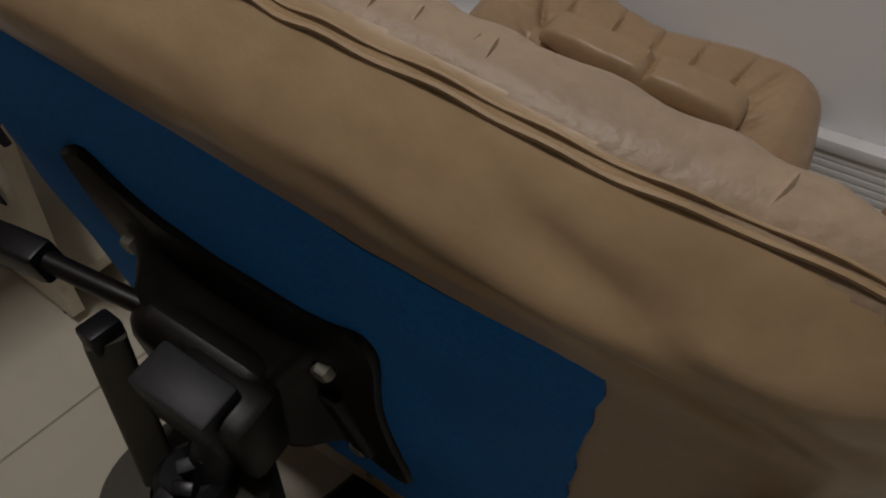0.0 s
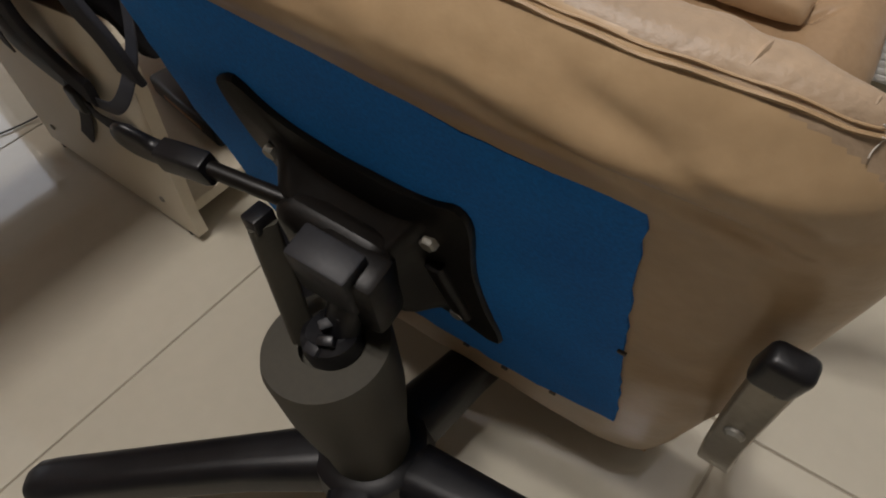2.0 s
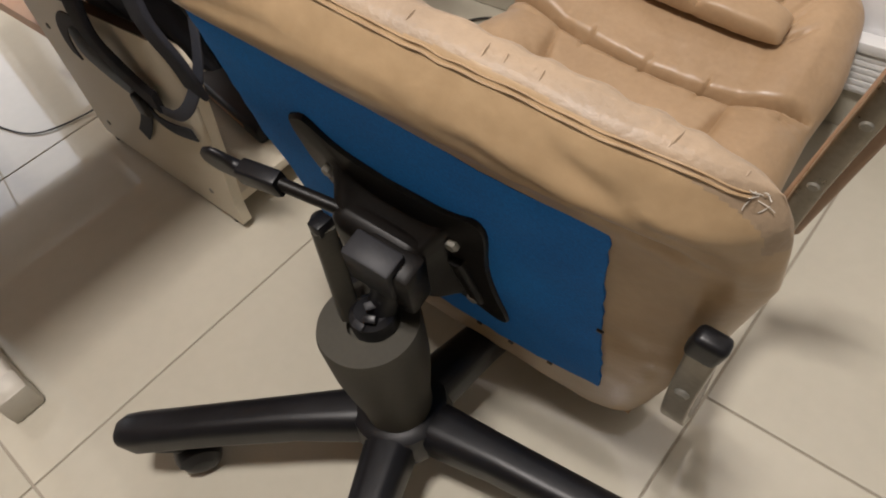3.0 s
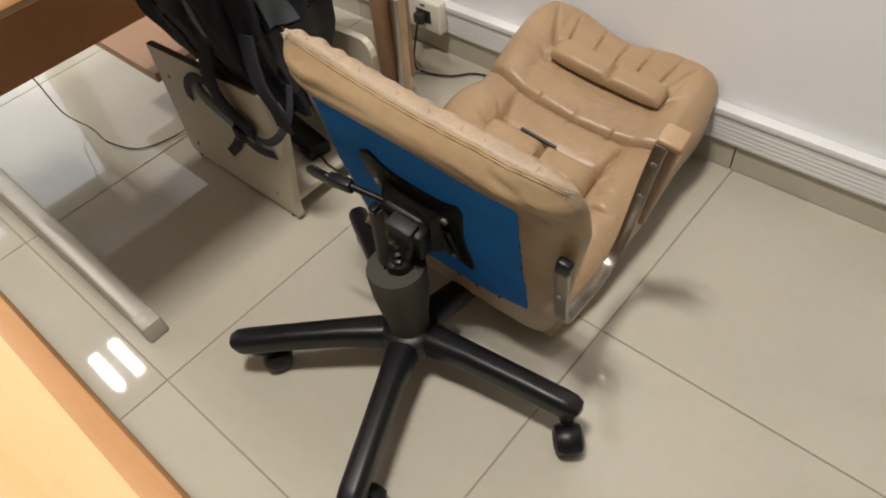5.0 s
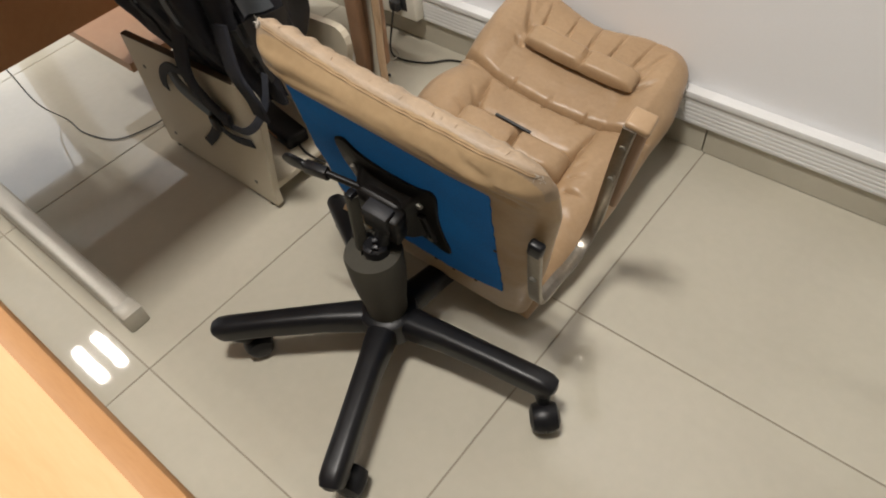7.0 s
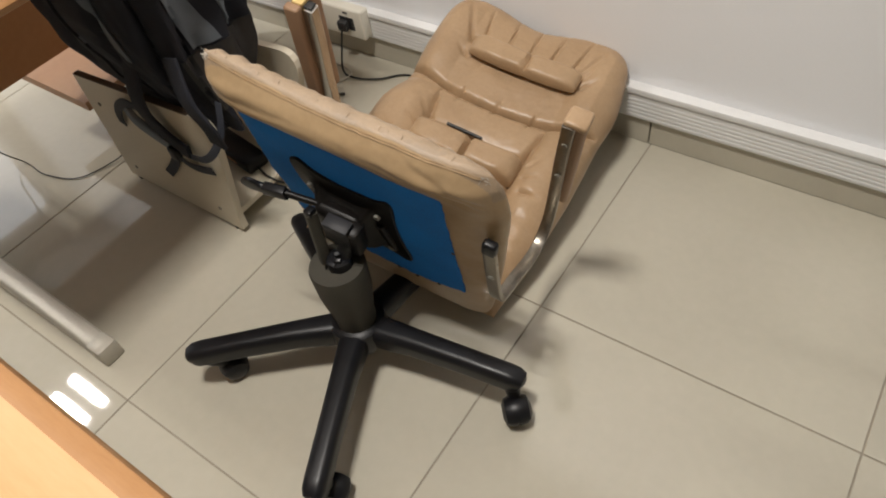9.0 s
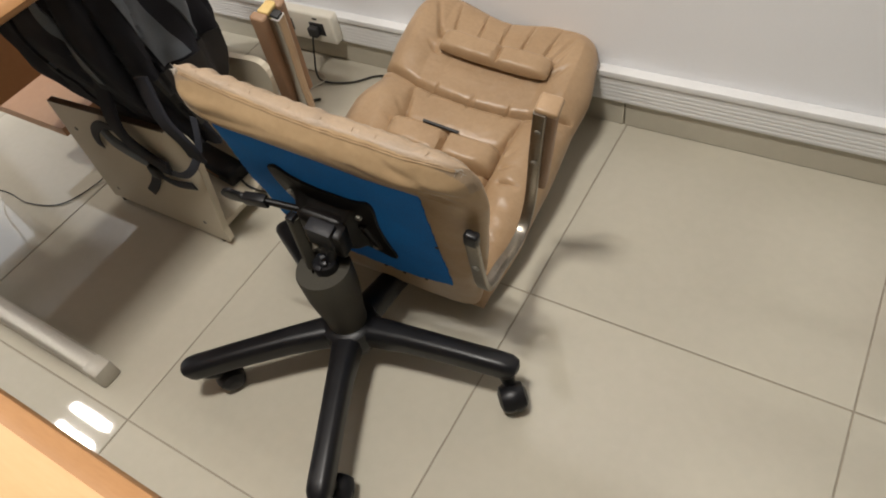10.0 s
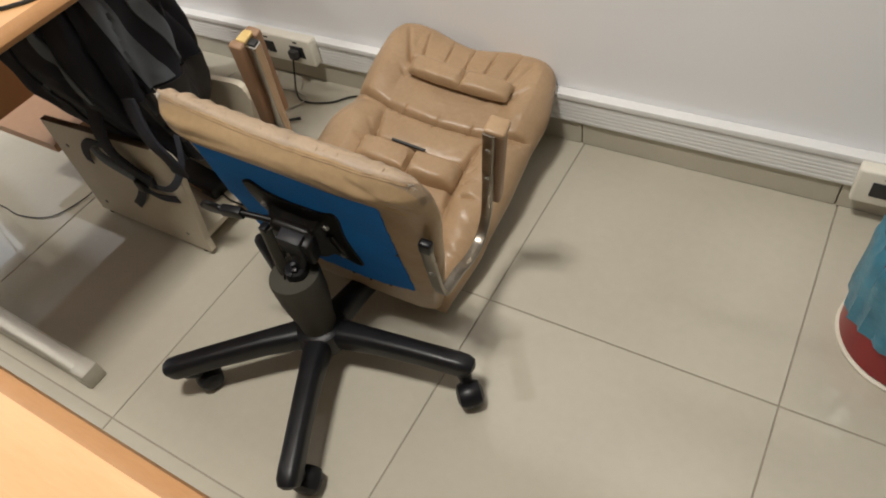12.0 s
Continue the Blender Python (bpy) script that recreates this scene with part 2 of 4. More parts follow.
def room():
    solid("ceiling", box((X0, Y0, CEIL), (X1, Y1, CEIL + 0.1)), CEILING_MAT, "white suspended ceiling", "ceiling", kind="structure")
    solid("wall_north", box((X0, Y1, -0.1), (X1, Y1 + 0.12, CEIL)), WALL, "pale grey painted office wall", "wall", kind="structure")
    # the three walls out of view are darkened to cut the room's fill light
    solid("wall_south", box((X0, Y0 - 0.12, -0.1), (X1, Y0, CEIL)), FARWALL_DIM, "pale grey painted office wall", "wall", kind="structure")
    solid("wall_west", box((X0 - 0.12, Y0, -0.1), (X0, Y1, CEIL)), FARWALL_DIM, "pale grey painted office wall", "wall", kind="structure")
    solid("wall_east", box((X1, Y0, -0.1), (X1 + 0.12, Y1, CEIL)), FARWALL_DIM, "pale grey painted office wall", "wall", kind="structure")
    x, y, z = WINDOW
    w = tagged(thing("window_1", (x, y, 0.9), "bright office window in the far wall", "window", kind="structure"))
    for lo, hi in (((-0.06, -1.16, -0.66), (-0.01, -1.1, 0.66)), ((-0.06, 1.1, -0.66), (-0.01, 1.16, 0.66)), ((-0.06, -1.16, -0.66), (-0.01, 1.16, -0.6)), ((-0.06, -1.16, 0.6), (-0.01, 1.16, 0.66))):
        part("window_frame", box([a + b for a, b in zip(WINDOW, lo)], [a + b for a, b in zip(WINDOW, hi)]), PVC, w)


room()


def luminaire(x, y):
    e = thing("ceiling_light", (x, y, CEIL), "white square ceiling light with two bright tubes", "ceiling light", "ceiling lights")
    bm = box((x - 0.24, y - 0.19, CEIL - 0.012), (x + 0.24, y + 0.19, CEIL - 0.002), 0.002)
    part("frame", bm, PVC, e)
    for k in (-1, 1):
        yy = y + 0.075 * k
        part("tube", tube([(x - 0.19, yy, CEIL - 0.026), (x + 0.19, yy, CEIL - 0.026)], 0.016, 10), glow, e)


for lx, ly, power in LAMPS:
    luminaire(lx, ly)

# ---- the office chair ----
W = Vector((0.97529, 0.10592, -0.19386))
D = Vector((-0.20787, 0.14295, -0.96765))
S = Vector((-0.07478, 0.98404, 0.16144))
CH = Matrix(((W.x, D.x, S.x, -0.21), (W.y, D.y, S.y, -0.187), (W.z, D.z, S.z, 0.372), (0, 0, 0, 1)))
HUB = Vector((-0.243, -0.262, 0.0))


def inchair(bm):
    bmesh.ops.transform(bm, matrix=CH, verts=bm.verts)
    return bm


def seat_xy(u, v):
    """Outline of the seat in its own plane: u across, v from the front edge to the rear, with rounded corners."""
    a, b = u * (1 - 0.055 * v ** 10), v * (1 - 0.05 * u ** 10)
    y = 0.0165 + b * (0.2665 if v > 0 else 0.2245 + 0.018 * clamp(-u) ** 2 + 0.004 * clamp(u) ** 2)
    left, right = -0.268 + 0.24 * clamp(y + 0.2, 0, 0.45), 0.236 - 0.05 * clamp(y - 0.05, 0, 0.3) - 0.22 * clamp(-0.12 - y, 0, 0.1)
    return (left + right) / 2 + (right - left) / 2 * a, y


def seat_top(u, v):
    x, y = seat_xy(u, v)
    s = 0.022 + 0.036 * dome(u, v, 5)
    gather = groove(v + 0.96, 0.05)
    s += bumpy(x, y, 0, 30, 0.002) * clamp((1 - abs(v)) * 8 + 0.2) + bumpy(x, y, 3, 90, 0.0008)
    s += gather * 0.0036 * math.sin(x * 210 + 6 * noise.noise(Vector((x * 12, 0, 1)))) * (0.4 + noise.noise(Vector((x * 7, 3, 1))))
    return Vector((x, y, s))


def seat_bottom(u, v):
    """Underside: flat board with a full rounded roll along the front edge and pulled folds in it."""
    x, y = seat_xy(u, v)
    s = 0.022 - 0.024 * dome(u, v, 8)
    roll = math.exp(-((y + 0.172) / 0.032) ** 2)
    s -= 0.021 * roll * max(0.0, 1 - abs(u) ** 12) * (1 - 0.8 * clamp((x - 0.06) / 0.17) ** 1.5)
    ends = clamp((abs(u) - 0.1) / 0.6)
    pull = y + 0.15 + 0.10 * (x - 0.05)
    s += roll * (0.0016 * math.sin(pull * 150 + 5 * noise.noise(Vector((x * 9, y * 9, 2)))) * ends)
    for k, x0, slope, deep in ((0, 0.19, 0.20, 0.0036), (1, 0.2, 0.34, 0.0024), (2, 0.07, 0.12, 0.0014), (3, -0.10, -0.06, 0.0013), (4, 0.0, 0.05, 0.001)):
        t = y + 0.143 + 0.012 * k - slope * (x - x0)
        s += deep * math.exp(-(t / 0.006) ** 2) * clamp((x - x0 + 0.16) / 0.08) * clamp((x0 + 0.015 - x) / 0.03)
    s += 0.0009 * math.sin(x * 165 + 7 * noise.noise(Vector((x * 10, 1, 4)))) * math.exp(-((y + 0.195) / 0.02) ** 2) * (0.5 + noise.noise(Vector((x * 8, 2, 9))))
    rim = clamp((max(abs(x) - 0.155, abs(y) - 0.13)) / 0.02)
    s += (bumpy(x * 0.35, y * 2.2, 5, 40, 0.0014) * roll + bumpy(x, y, 7, 30, 0.0012)) * rim
    return Vector((x, y, s))


def back_sides(s):
    """Left and right edge of the backrest at a height s above the seat's underside."""
    rows = [(0.0, -0.21, 0.225), (0.2, -0.236, 0.25), (0.36, -0.23, 0.258), (0.46, -0.203, 0.258), (0.56, -0.209, 0.266), (0.66, -0.207, 0.256), (0.75, -0.19, 0.235)]
    for (a, p, q), (b, r, t) in zip(rows, rows[1:]):
        if s <= b:
            k = clamp((s - a) / (b - a))
            k = k * k * (3 - 2 * k)
            return p + (r - p) * k, q + (t - q) * k
    return rows[-1][1:]


def back_xs(u, v):
    top = 0.722 - 0.026 * math.exp(-((u + 0.05) / 0.42) ** 2)
    a, b = u * (1 - 0.085 * max(v, 0) ** 9), v * (1 - 0.045 * u ** 8 * (v > 0))
    s = 0.03 + (top - 0.03) * (b + 1) / 2
    left, right = back_sides(s)
    return (left + right) / 2 + (right - left) / 2 * a, s


def back_lean(s):
    return 0.272 - 0.018 * math.cos((s - 0.36) * 4) - 0.055 * clamp((s - 0.45) / 0.27) ** 1.5


def groove(t, width):
    return math.exp(-(t / width) ** 2)


def back_face(u, v):
    """Front face of the backrest: side bolsters, padded channels between curved cross seams, gathered tufts."""
    x, s = back_xs(u, v)
    f = dome(u, v, 6)
    c = (x - 0.02) / 0.2
    inner = 0.66 - 0.10 * groove(s - 0.3, 0.12)
    span = 0.35 + (0.65 if s < 0.445 else 0.25) * clamp(abs(s - 0.445) / 0.085)
    side = clamp((abs(c) - inner) / 0.3) * span
    d = back_lean(s) + 0.042 - 0.045 * f - 0.030 * f * math.sin(side * math.pi / 2)
    d += 0.015 * (0.6 * groove(abs(c) - inner, 0.04) + 0.5 * groove(abs(c) - inner, 0.015)) * clamp((s - 0.2) / 0.06) * clamp((0.47 - s) / 0.05) * span
    mid = clamp((inner + 0.05 - abs(c)) / 0.08)
    full = clamp((1.16 - abs(c)) / 0.1)
    d -= 0.006 * f * (abs(math.sin((s - 0.358) / 0.089 * math.pi)) ** 0.6 - 0.3) * clamp((s - 0.36) / 0.01) * clamp((0.46 - s) / 0.012)
    for q, bow, deep in ((0.348, 0.014, 0.022), (0.447, 0.026, 0.034), (0.53, 0.0, 0.0008), (0.60, 0.0, 0.008)):
        t = s - q - bow * c * c
        wide = full if q == 0.447 else mid
        d += deep * (0.3 * groove(t, 0.009) + 0.5 * groove(t, 0.0034)) * wide
        for k in (-0.42, 0.02, 0.44) if q > 0.4 else ():
            d += (0.007 if q < 0.5 else 0.0012) * groove(c - k - 0.6 * t, 0.012) * groove(t, 0.022) * wide
    for k in (-0.5, -0.2, 0.05, 0.3, 0.56):
        d += 0.007 * groove(c - k * (1 + 1.6 * (s - 0.6)), 0.014) * clamp((s - 0.6) / 0.02) * clamp((0.715 - s) / 0.08)
    for k in (-1, 1):
        d += 0.006 * groove(c - k * (0.66 + 2.2 * (s - 0.6)), 0.03) * clamp((s - 0.595) / 0.02) * clamp((0.69 - s) / 0.03)
    if s < 0.34:
        d += 0.004 * math.sin(s * 120 + 9 * c) * side * clamp((0.34 - s) / 0.05) * noise.noise(Vector((x * 8, s * 8, 4))) * 2
    for cx, cs, ang, long in ((0.62, 0.30, 0.5, 0.05), (0.66, 0.27, 0.1, 0.06), (0.64, 0.33, 0.95, 0.04), (-0.58, 0.36, 2.4, 0.05), (-0.6, 0.33, 2.9, 0.05), (0.72, 0.56, 0.9, 0.06), (0.7, 0.59, 1.2, 0.06), (-0.6, 0.58, 2.1, 0.06), (-0.56, 0.545, 2.6, 0.05), (0.9, 0.45, 0.3, 0.05)):
        px, ps = x - 0.02 - cx * 0.2, s - cs
        along, off = px * math.cos(ang) + ps * math.sin(ang), ps * math.cos(ang) - px * math.sin(ang)
        d += 0.009 * groove(off + 0.8 * along * along, 0.005) * clamp(along / 0.012) * clamp((long - along) / 0.04)
    d += bumpy(x, s, 11, 14, 0.003) + bumpy(x, s, 13, 45, 0.0010) + bumpy(x * 0.6, s, 15, 110, 0.0006)
    return Vector((x, d, s))


def back_rear(u, v):
    x, s = back_xs(u, v)
    return Vector((x, back_lean(s) + 0.042 + 0.03 * dome(u, v, 9) + bumpy(x, s, 17, 20, 0.002), s))


def pillow(x0, x1, s0, s1, d, thick, name, parent):
    def face(sign):
        def f(u, v):
            c = (u - 0.06)
            x, s = (x0 + x1) / 2 + (x1 - x0) / 2 * u * (1 - 0.03 * v ** 6), (s0 + s1) / 2 + (s1 - s0) / 2 * v * (1 - 0.06 * u ** 8)
            k = dome(u, v, 7) * (1 - 0.45 * groove(c, 0.045)) + (0.03 * math.sin(v * 14 + 3 * u) * groove(c, 0.12))
            return Vector((x, d - sign * thick * k + bumpy(x, s, 19, 45, 0.002), s + 0.006 * u * u))
        return f
    return part(name, inchair(blob(face(1), face(-0.3), 48, 24)), BACK_LEATHER, parent)


def chair():
    e = thing("office_chair", HUB, "broken tan leather office chair tipped back on its black five-star base", "chair")
    seat = part("seat", inchair(blob(seat_top, seat_bottom, 150, 150)), [SEAT_LEATHER, LEATHER_WORN], e, "tan leather seat tipped on end")
    part("backrest", inchair(blob(back_face, back_rear, 190, 250)), BACK_LEATHER, e, "padded tan leather backrest with cross seams")
    pillow(-0.114, 0.14, 0.274, 0.341, 0.256, 0.047, "lumbar_pillow", e)
    pillow(-0.095, 0.165, 0.537, 0.593, 0.228, 0.025, "head_pillow", e)
    return e, seat


def seat_trim():
    """Welt along the front roll and loose white thread at the torn corners."""
    rnd = random.Random(9)
    for at, thick in ((-0.974, 0.0010), (-0.983, 0.0006)):
        pts = []
        for i in range(121):
            u = -0.93 + 1.86 * i / 120
            p = seat_bottom(u, at)
            pts.append(CH @ (p + Vector((0, -0.0006 + 0.0006 * math.sin(u * 45), -0.0004))))
        part("welt", sweep(pts, disc(thick, 6), S), SEAM, SEAT, "stitched leather welt")
    # small puckers where the facing is drawn into the welt
    for i in range(46):
        u = -0.9 + 1.8 * (i + rnd.uniform(-0.35, 0.35)) / 45
        a, b = seat_bottom(u, -0.987), seat_top(u + rnd.uniform(-0.02, 0.02), -0.985 + rnd.uniform(0, 0.03))
        m = a.lerp(b, 0.5) + Vector((0, -0.0035, 0))
        part("pucker", sweep(smooth_path([CH @ a, CH @ m, CH @ a.lerp(b, rnd.uniform(0.6, 1.0))], 3), disc(0.0012, 5), (0.13, 0.31, 0.94), [0.05, 0.5, 0.9, 1, 0.8, 0.4, 0.05]), LEATHER_WORN, SEAT)
    for u, n in ((0.955, 12), (-0.96, 40)):
        for k in range(n):
            a = seat_bottom(u + rnd.uniform(-0.022, 0.015), -0.98 + rnd.uniform(-0.01, 0.012))
            way = Vector((rnd.uniform(-1, 1), rnd.uniform(-1, 0.6), rnd.uniform(-1, 0.2))).normalized() * rnd.uniform(0.002, 0.006)
            part("thread", tube(smooth_path([a, a + way, a + way * 1.5 + Vector((rnd.uniform(-0.002, 0.002), rnd.uniform(-0.002, 0.002), 0))], 2), 0.00028, 4, CH), THREAD, SEAT)


def wear(ob):
    """The facing behind the front welt is worn grey."""
    inv = CH.inverted()
    for p in ob.data.polygons:
        q = inv @ (p.center + ORIGIN[ob])
        if q.y < -0.165 and 0.008 + 0.002 * math.sin(q.x * 31) < q.z < 0.040:
            p.material_index = 1


CHAIR, SEAT = chair()
wear(SEAT)
seat_trim()


def chair_underside():
    """Blue lining with an uneven cut edge, slightly sagging between its fixings."""
    rnd = random.Random(4)
    outline = [(-0.212, -0.143), (-0.075, -0.137), (-0.004, -0.128), (0.046, -0.121), (0.095, -0.125), (0.137, -0.139), (0.147, -0.057), (0.16, 0.032), (0.181, 0.157),
               (0.126, 0.175), (0.081, 0.183), (0.0, 0.18), (-0.06, 0.172), (-0.135, 0.166), (-0.161, 0.104), (-0.172, 0.05), (-0.187, 0.012), (-0.195, -0.04)]
    rim = []
    for k, a in enumerate(outline):
        a, b = Vector(a), Vector(outline[(k + 1) % len(outline)])
        n = max(2, int((b - a).length / 0.011))
        for i in range(n):
            p = a.lerp(b, i / n)
            frayed = 0.0026 if 8 <= k <= 13 else 0.0011
            rim.append((p.x + rnd.uniform(-frayed, frayed), p.y + rnd.uniform(-frayed, frayed)))
    bm = bmesh.new()
    mid = Vector((-0.02, 0.02))
    rings = []
    for q, z in ((1.0, 0.004), (1.0, -0.0042), (0.9, -0.0052), (0.75, -0.0056), (0.6, -0.006), (0.4, -0.0062), (0.15, -0.0062)):
        ring = []
        for x, y in rim:
            p = mid + (Vector((x, y)) - mid) * q
            sag = bumpy(p.x, p.y, 3, 22, 0.0022) if q < 1 else 0.0
            ring.append(bm.verts.new((p.x, p.y, z + sag)))
        rings.append(ring)
    for a, b in zip(rings, rings[1:]):
        for i in range(len(rim)):
            j = (i + 1) % len(rim)
            bm.faces.new((a[i], a[j], b[j], b[i]))
    bm.faces.new(rings[-1])
    lining = part("underside_lining", inchair(bm), BLUE, CHAIR, "bright blue torn underside lining")
    for x, y in ((0.045, 0.181), (0.083, 0.183), (0.128, 0.174), (0.158, 0.02)):
        bm = box((x - 0.003, y - 0.0014, -0.0064), (x + 0.003, y + 0.0014, -0.004), 0.0005, segments=1)
        part("staple", inchair(bm), EDGE_DARK, lining)


chair_underside()


def mechanism():
    # four-armed mounting plate
    rim = [(-0.131, -0.060), (-0.114, -0.070), (-0.091, -0.055), (-0.058, -0.045), (-0.006, -0.043), (0.027, -0.049), (0.045, -0.056), (0.054, -0.038), (0.056, 0.015), (0.065, 0.063), (0.080, 0.110),
           (0.070, 0.120), (0.048, 0.113), (0.024, 0.109), (-0.001, 0.113), (-0.04, 0.120), (-0.092, 0.128), (-0.108, 0.118), (-0.100, 0.085), (-0.096, 0.045), (-0.110, 0.011), (-0.121, -0.011), (-0.130, -0.045)]
    bm = bmesh.new()
    rim = [p.xy for p in smooth_path([Vector((x, y, 0)) for x, y in rim + rim[:1]], 3)][:-1]
    mid, rings = Vector((-0.03, 0.036)), []
    for k, z in ((1.0, -0.004), (1.0, -0.008), (0.985, -0.0105), (0.9, -0.011), (0.70, -0.0120), (0.62, -0.0135), (0.55, -0.022), (0.48, -0.033), (0.42, -0.0385), (0.3, -0.040), (0.1, -0.0405)):
        rings.append([bm.verts.new((*(mid + (p - mid) * k), z)) for p in rim])
    for a, b in zip(rings, rings[1:]):
        for i in range(len(rim)):
            j = (i + 1) % len(rim)
            bm.faces.new((a[i], a[j], b[j], b[i]))
    bm.faces.new(rings[0]), bm.faces.new(rings[-1])
    part("mounting_plate", inchair(bm), STEEL_BLACK, CHAIR, "black pressed steel plate")
    bm = box((-0.078, -0.012, -0.05), (0.012, 0.075, -0.02), 0.016, segments=4)
    part("tilt_housing", inchair(bm), STEEL_BLACK, CHAIR)
    bm = box((-0.042, -0.021, -0.071), (0.004, 0.03, -0.046), 0.0025)
    part("tilt_block", inchair(bm), GREY_METAL, CHAIR, "grey metal hinge block")
    bm = box((-0.036, -0.012, -0.066), (0.018, 0.06, -0.036), 0.006)
    part("tilt_yoke", inchair(bm), STEEL_BLACK, CHAIR)
    for k in (-1, 1):
        bm = sweep([CH @ Vector((0.016 + 0.013 * k, 0.02, -0.014)), CH @ Vector((0.036 + 0.013 * k, 0.088, -0.011))], oblong(0.007, 0.006, 0.004), S)
        part("pressed_rib", bm, STEEL_BLACK, CHAIR)
    for x, y in ((-0.098, -0.013), (0.026, -0.006), (0.045, 0.086)):
        bm = lathe([(0.0065, 0), (0.0065, 0.004), (0.005, 0.006)], 6, Matrix.Translation((x, y, -0.012)) @ Matrix.Rotation(math.pi, 4, "X"))
        part("bolt", inchair(bm), BOLT, CHAIR)
    # height lever
    pts = [(-0.055, 0.002, -0.03), (-0.073, -0.003, -0.035), (-0.10, -0.006, -0.040), (-0.129, -0.009, -0.045)]
    lever = part("lever", sweep([CH @ Vector(q) for q in pts], oblong(0.0062, 0.0056, 0.005, 4), S), STEEL_BLACK, CHAIR)
    pts = [(-0.125, -0.010, -0.045), (-0.128, -0.009, -0.0455), (-0.150, -0.006, -0.048), (-0.166, -0.003, -0.050), (-0.168, -0.003, -0.050)]
    part("lever_collar", sweep([CH @ Vector(q) for q in pts], oblong(0.0105, 0.0085, 0.003), S, [0.9, 1, 1, 1, 0.9]), BLACK, lever)
    pts = smooth_path([(-0.165, -0.003, -0.050), (-0.175, -0.002, -0.051), (-0.187, -0.004, -0.053), (-0.199, -0.008, -0.055), (-0.206, -0.012, -0.056)], 3)
    part("lever_grip", sweep([CH @ Vector(q) for q in pts], oblong(0.0105, 0.0065, 0.005), S, [(1, 1), (1.05, 0.95), (1.15, 0.85), (1.3, 0.8), (1.5, 0.75), (1.65, 0.7), (1.75, 0.7), (1.8, 0.7), (1.8, 0.65), (1.75, 0.6), (1.6, 0.55), (1.3, 0.45), (0.8, 0.3)]), BLACK, lever)
    # gas column
    c = HUB + Vector((0.002, -0.001, 0))
    top = 0.285
    bm = lathe([(0.036, 0.1), (0.038, 0.15), (0.044, 0.19), (0.048, 0.225), (0.0495, top - 0.006), (0.0475, top), (0.02, top), (0.02, top - 0.012)], 48, Matrix.Translation(c))
    part("column_cover", bm, DUSTY, CHAIR, "dusty dark grey column cover")
    part("gas_cylinder", lathe([(0.019, top - 0.02), (0.021, top - 0.004), (0.0225, top + 0.006), (0.021, top + 0.016), (0.016, top + 0.02)], 28, Matrix.Translation(c + Vector((0.006, 0.004, 0)))), BLACK, CHAIR)
    end = Vector((-0.268, -0.256, 0.392))
    a = Vector((-0.262, -0.266, top - 0.004))
    part("release_arm", sweep([a, a.lerp(end, 0.5), end], oblong(0.0095, 0.008, 0.003), (1, -0.4, 0.2)), DUSTY, CHAIR)
    part("release_clip", box((-0.007, -0.0085, -0.004), (0.007, 0.0085, 0.009), 0.002, Matrix.Translation(end)), BLACK, CHAIR)
    for k in range(4):
        q = c + Vector((0.008 + 0.006 * (k % 2), -0.012 + 0.008 * k, top + 0.014 + 0.006 * k))
        part("linkage", box((-0.006, -0.004, -0.008), (0.006, 0.004, 0.008), 0.0015, Matrix.Translation(q) @ Matrix.Rotation(0.5 * k, 4, "Z") @ Matrix.Rotation(0.4, 4, "X")), BLACK if k % 2 else GREY_METAL, CHAIR)
    part("spindle", tube([c + Vector((0.006, 0.004, top - 0.01)), CH @ Vector((-0.012, 0.02, -0.05))], 0.014, 16), BLACK, CHAIR)


mechanism()


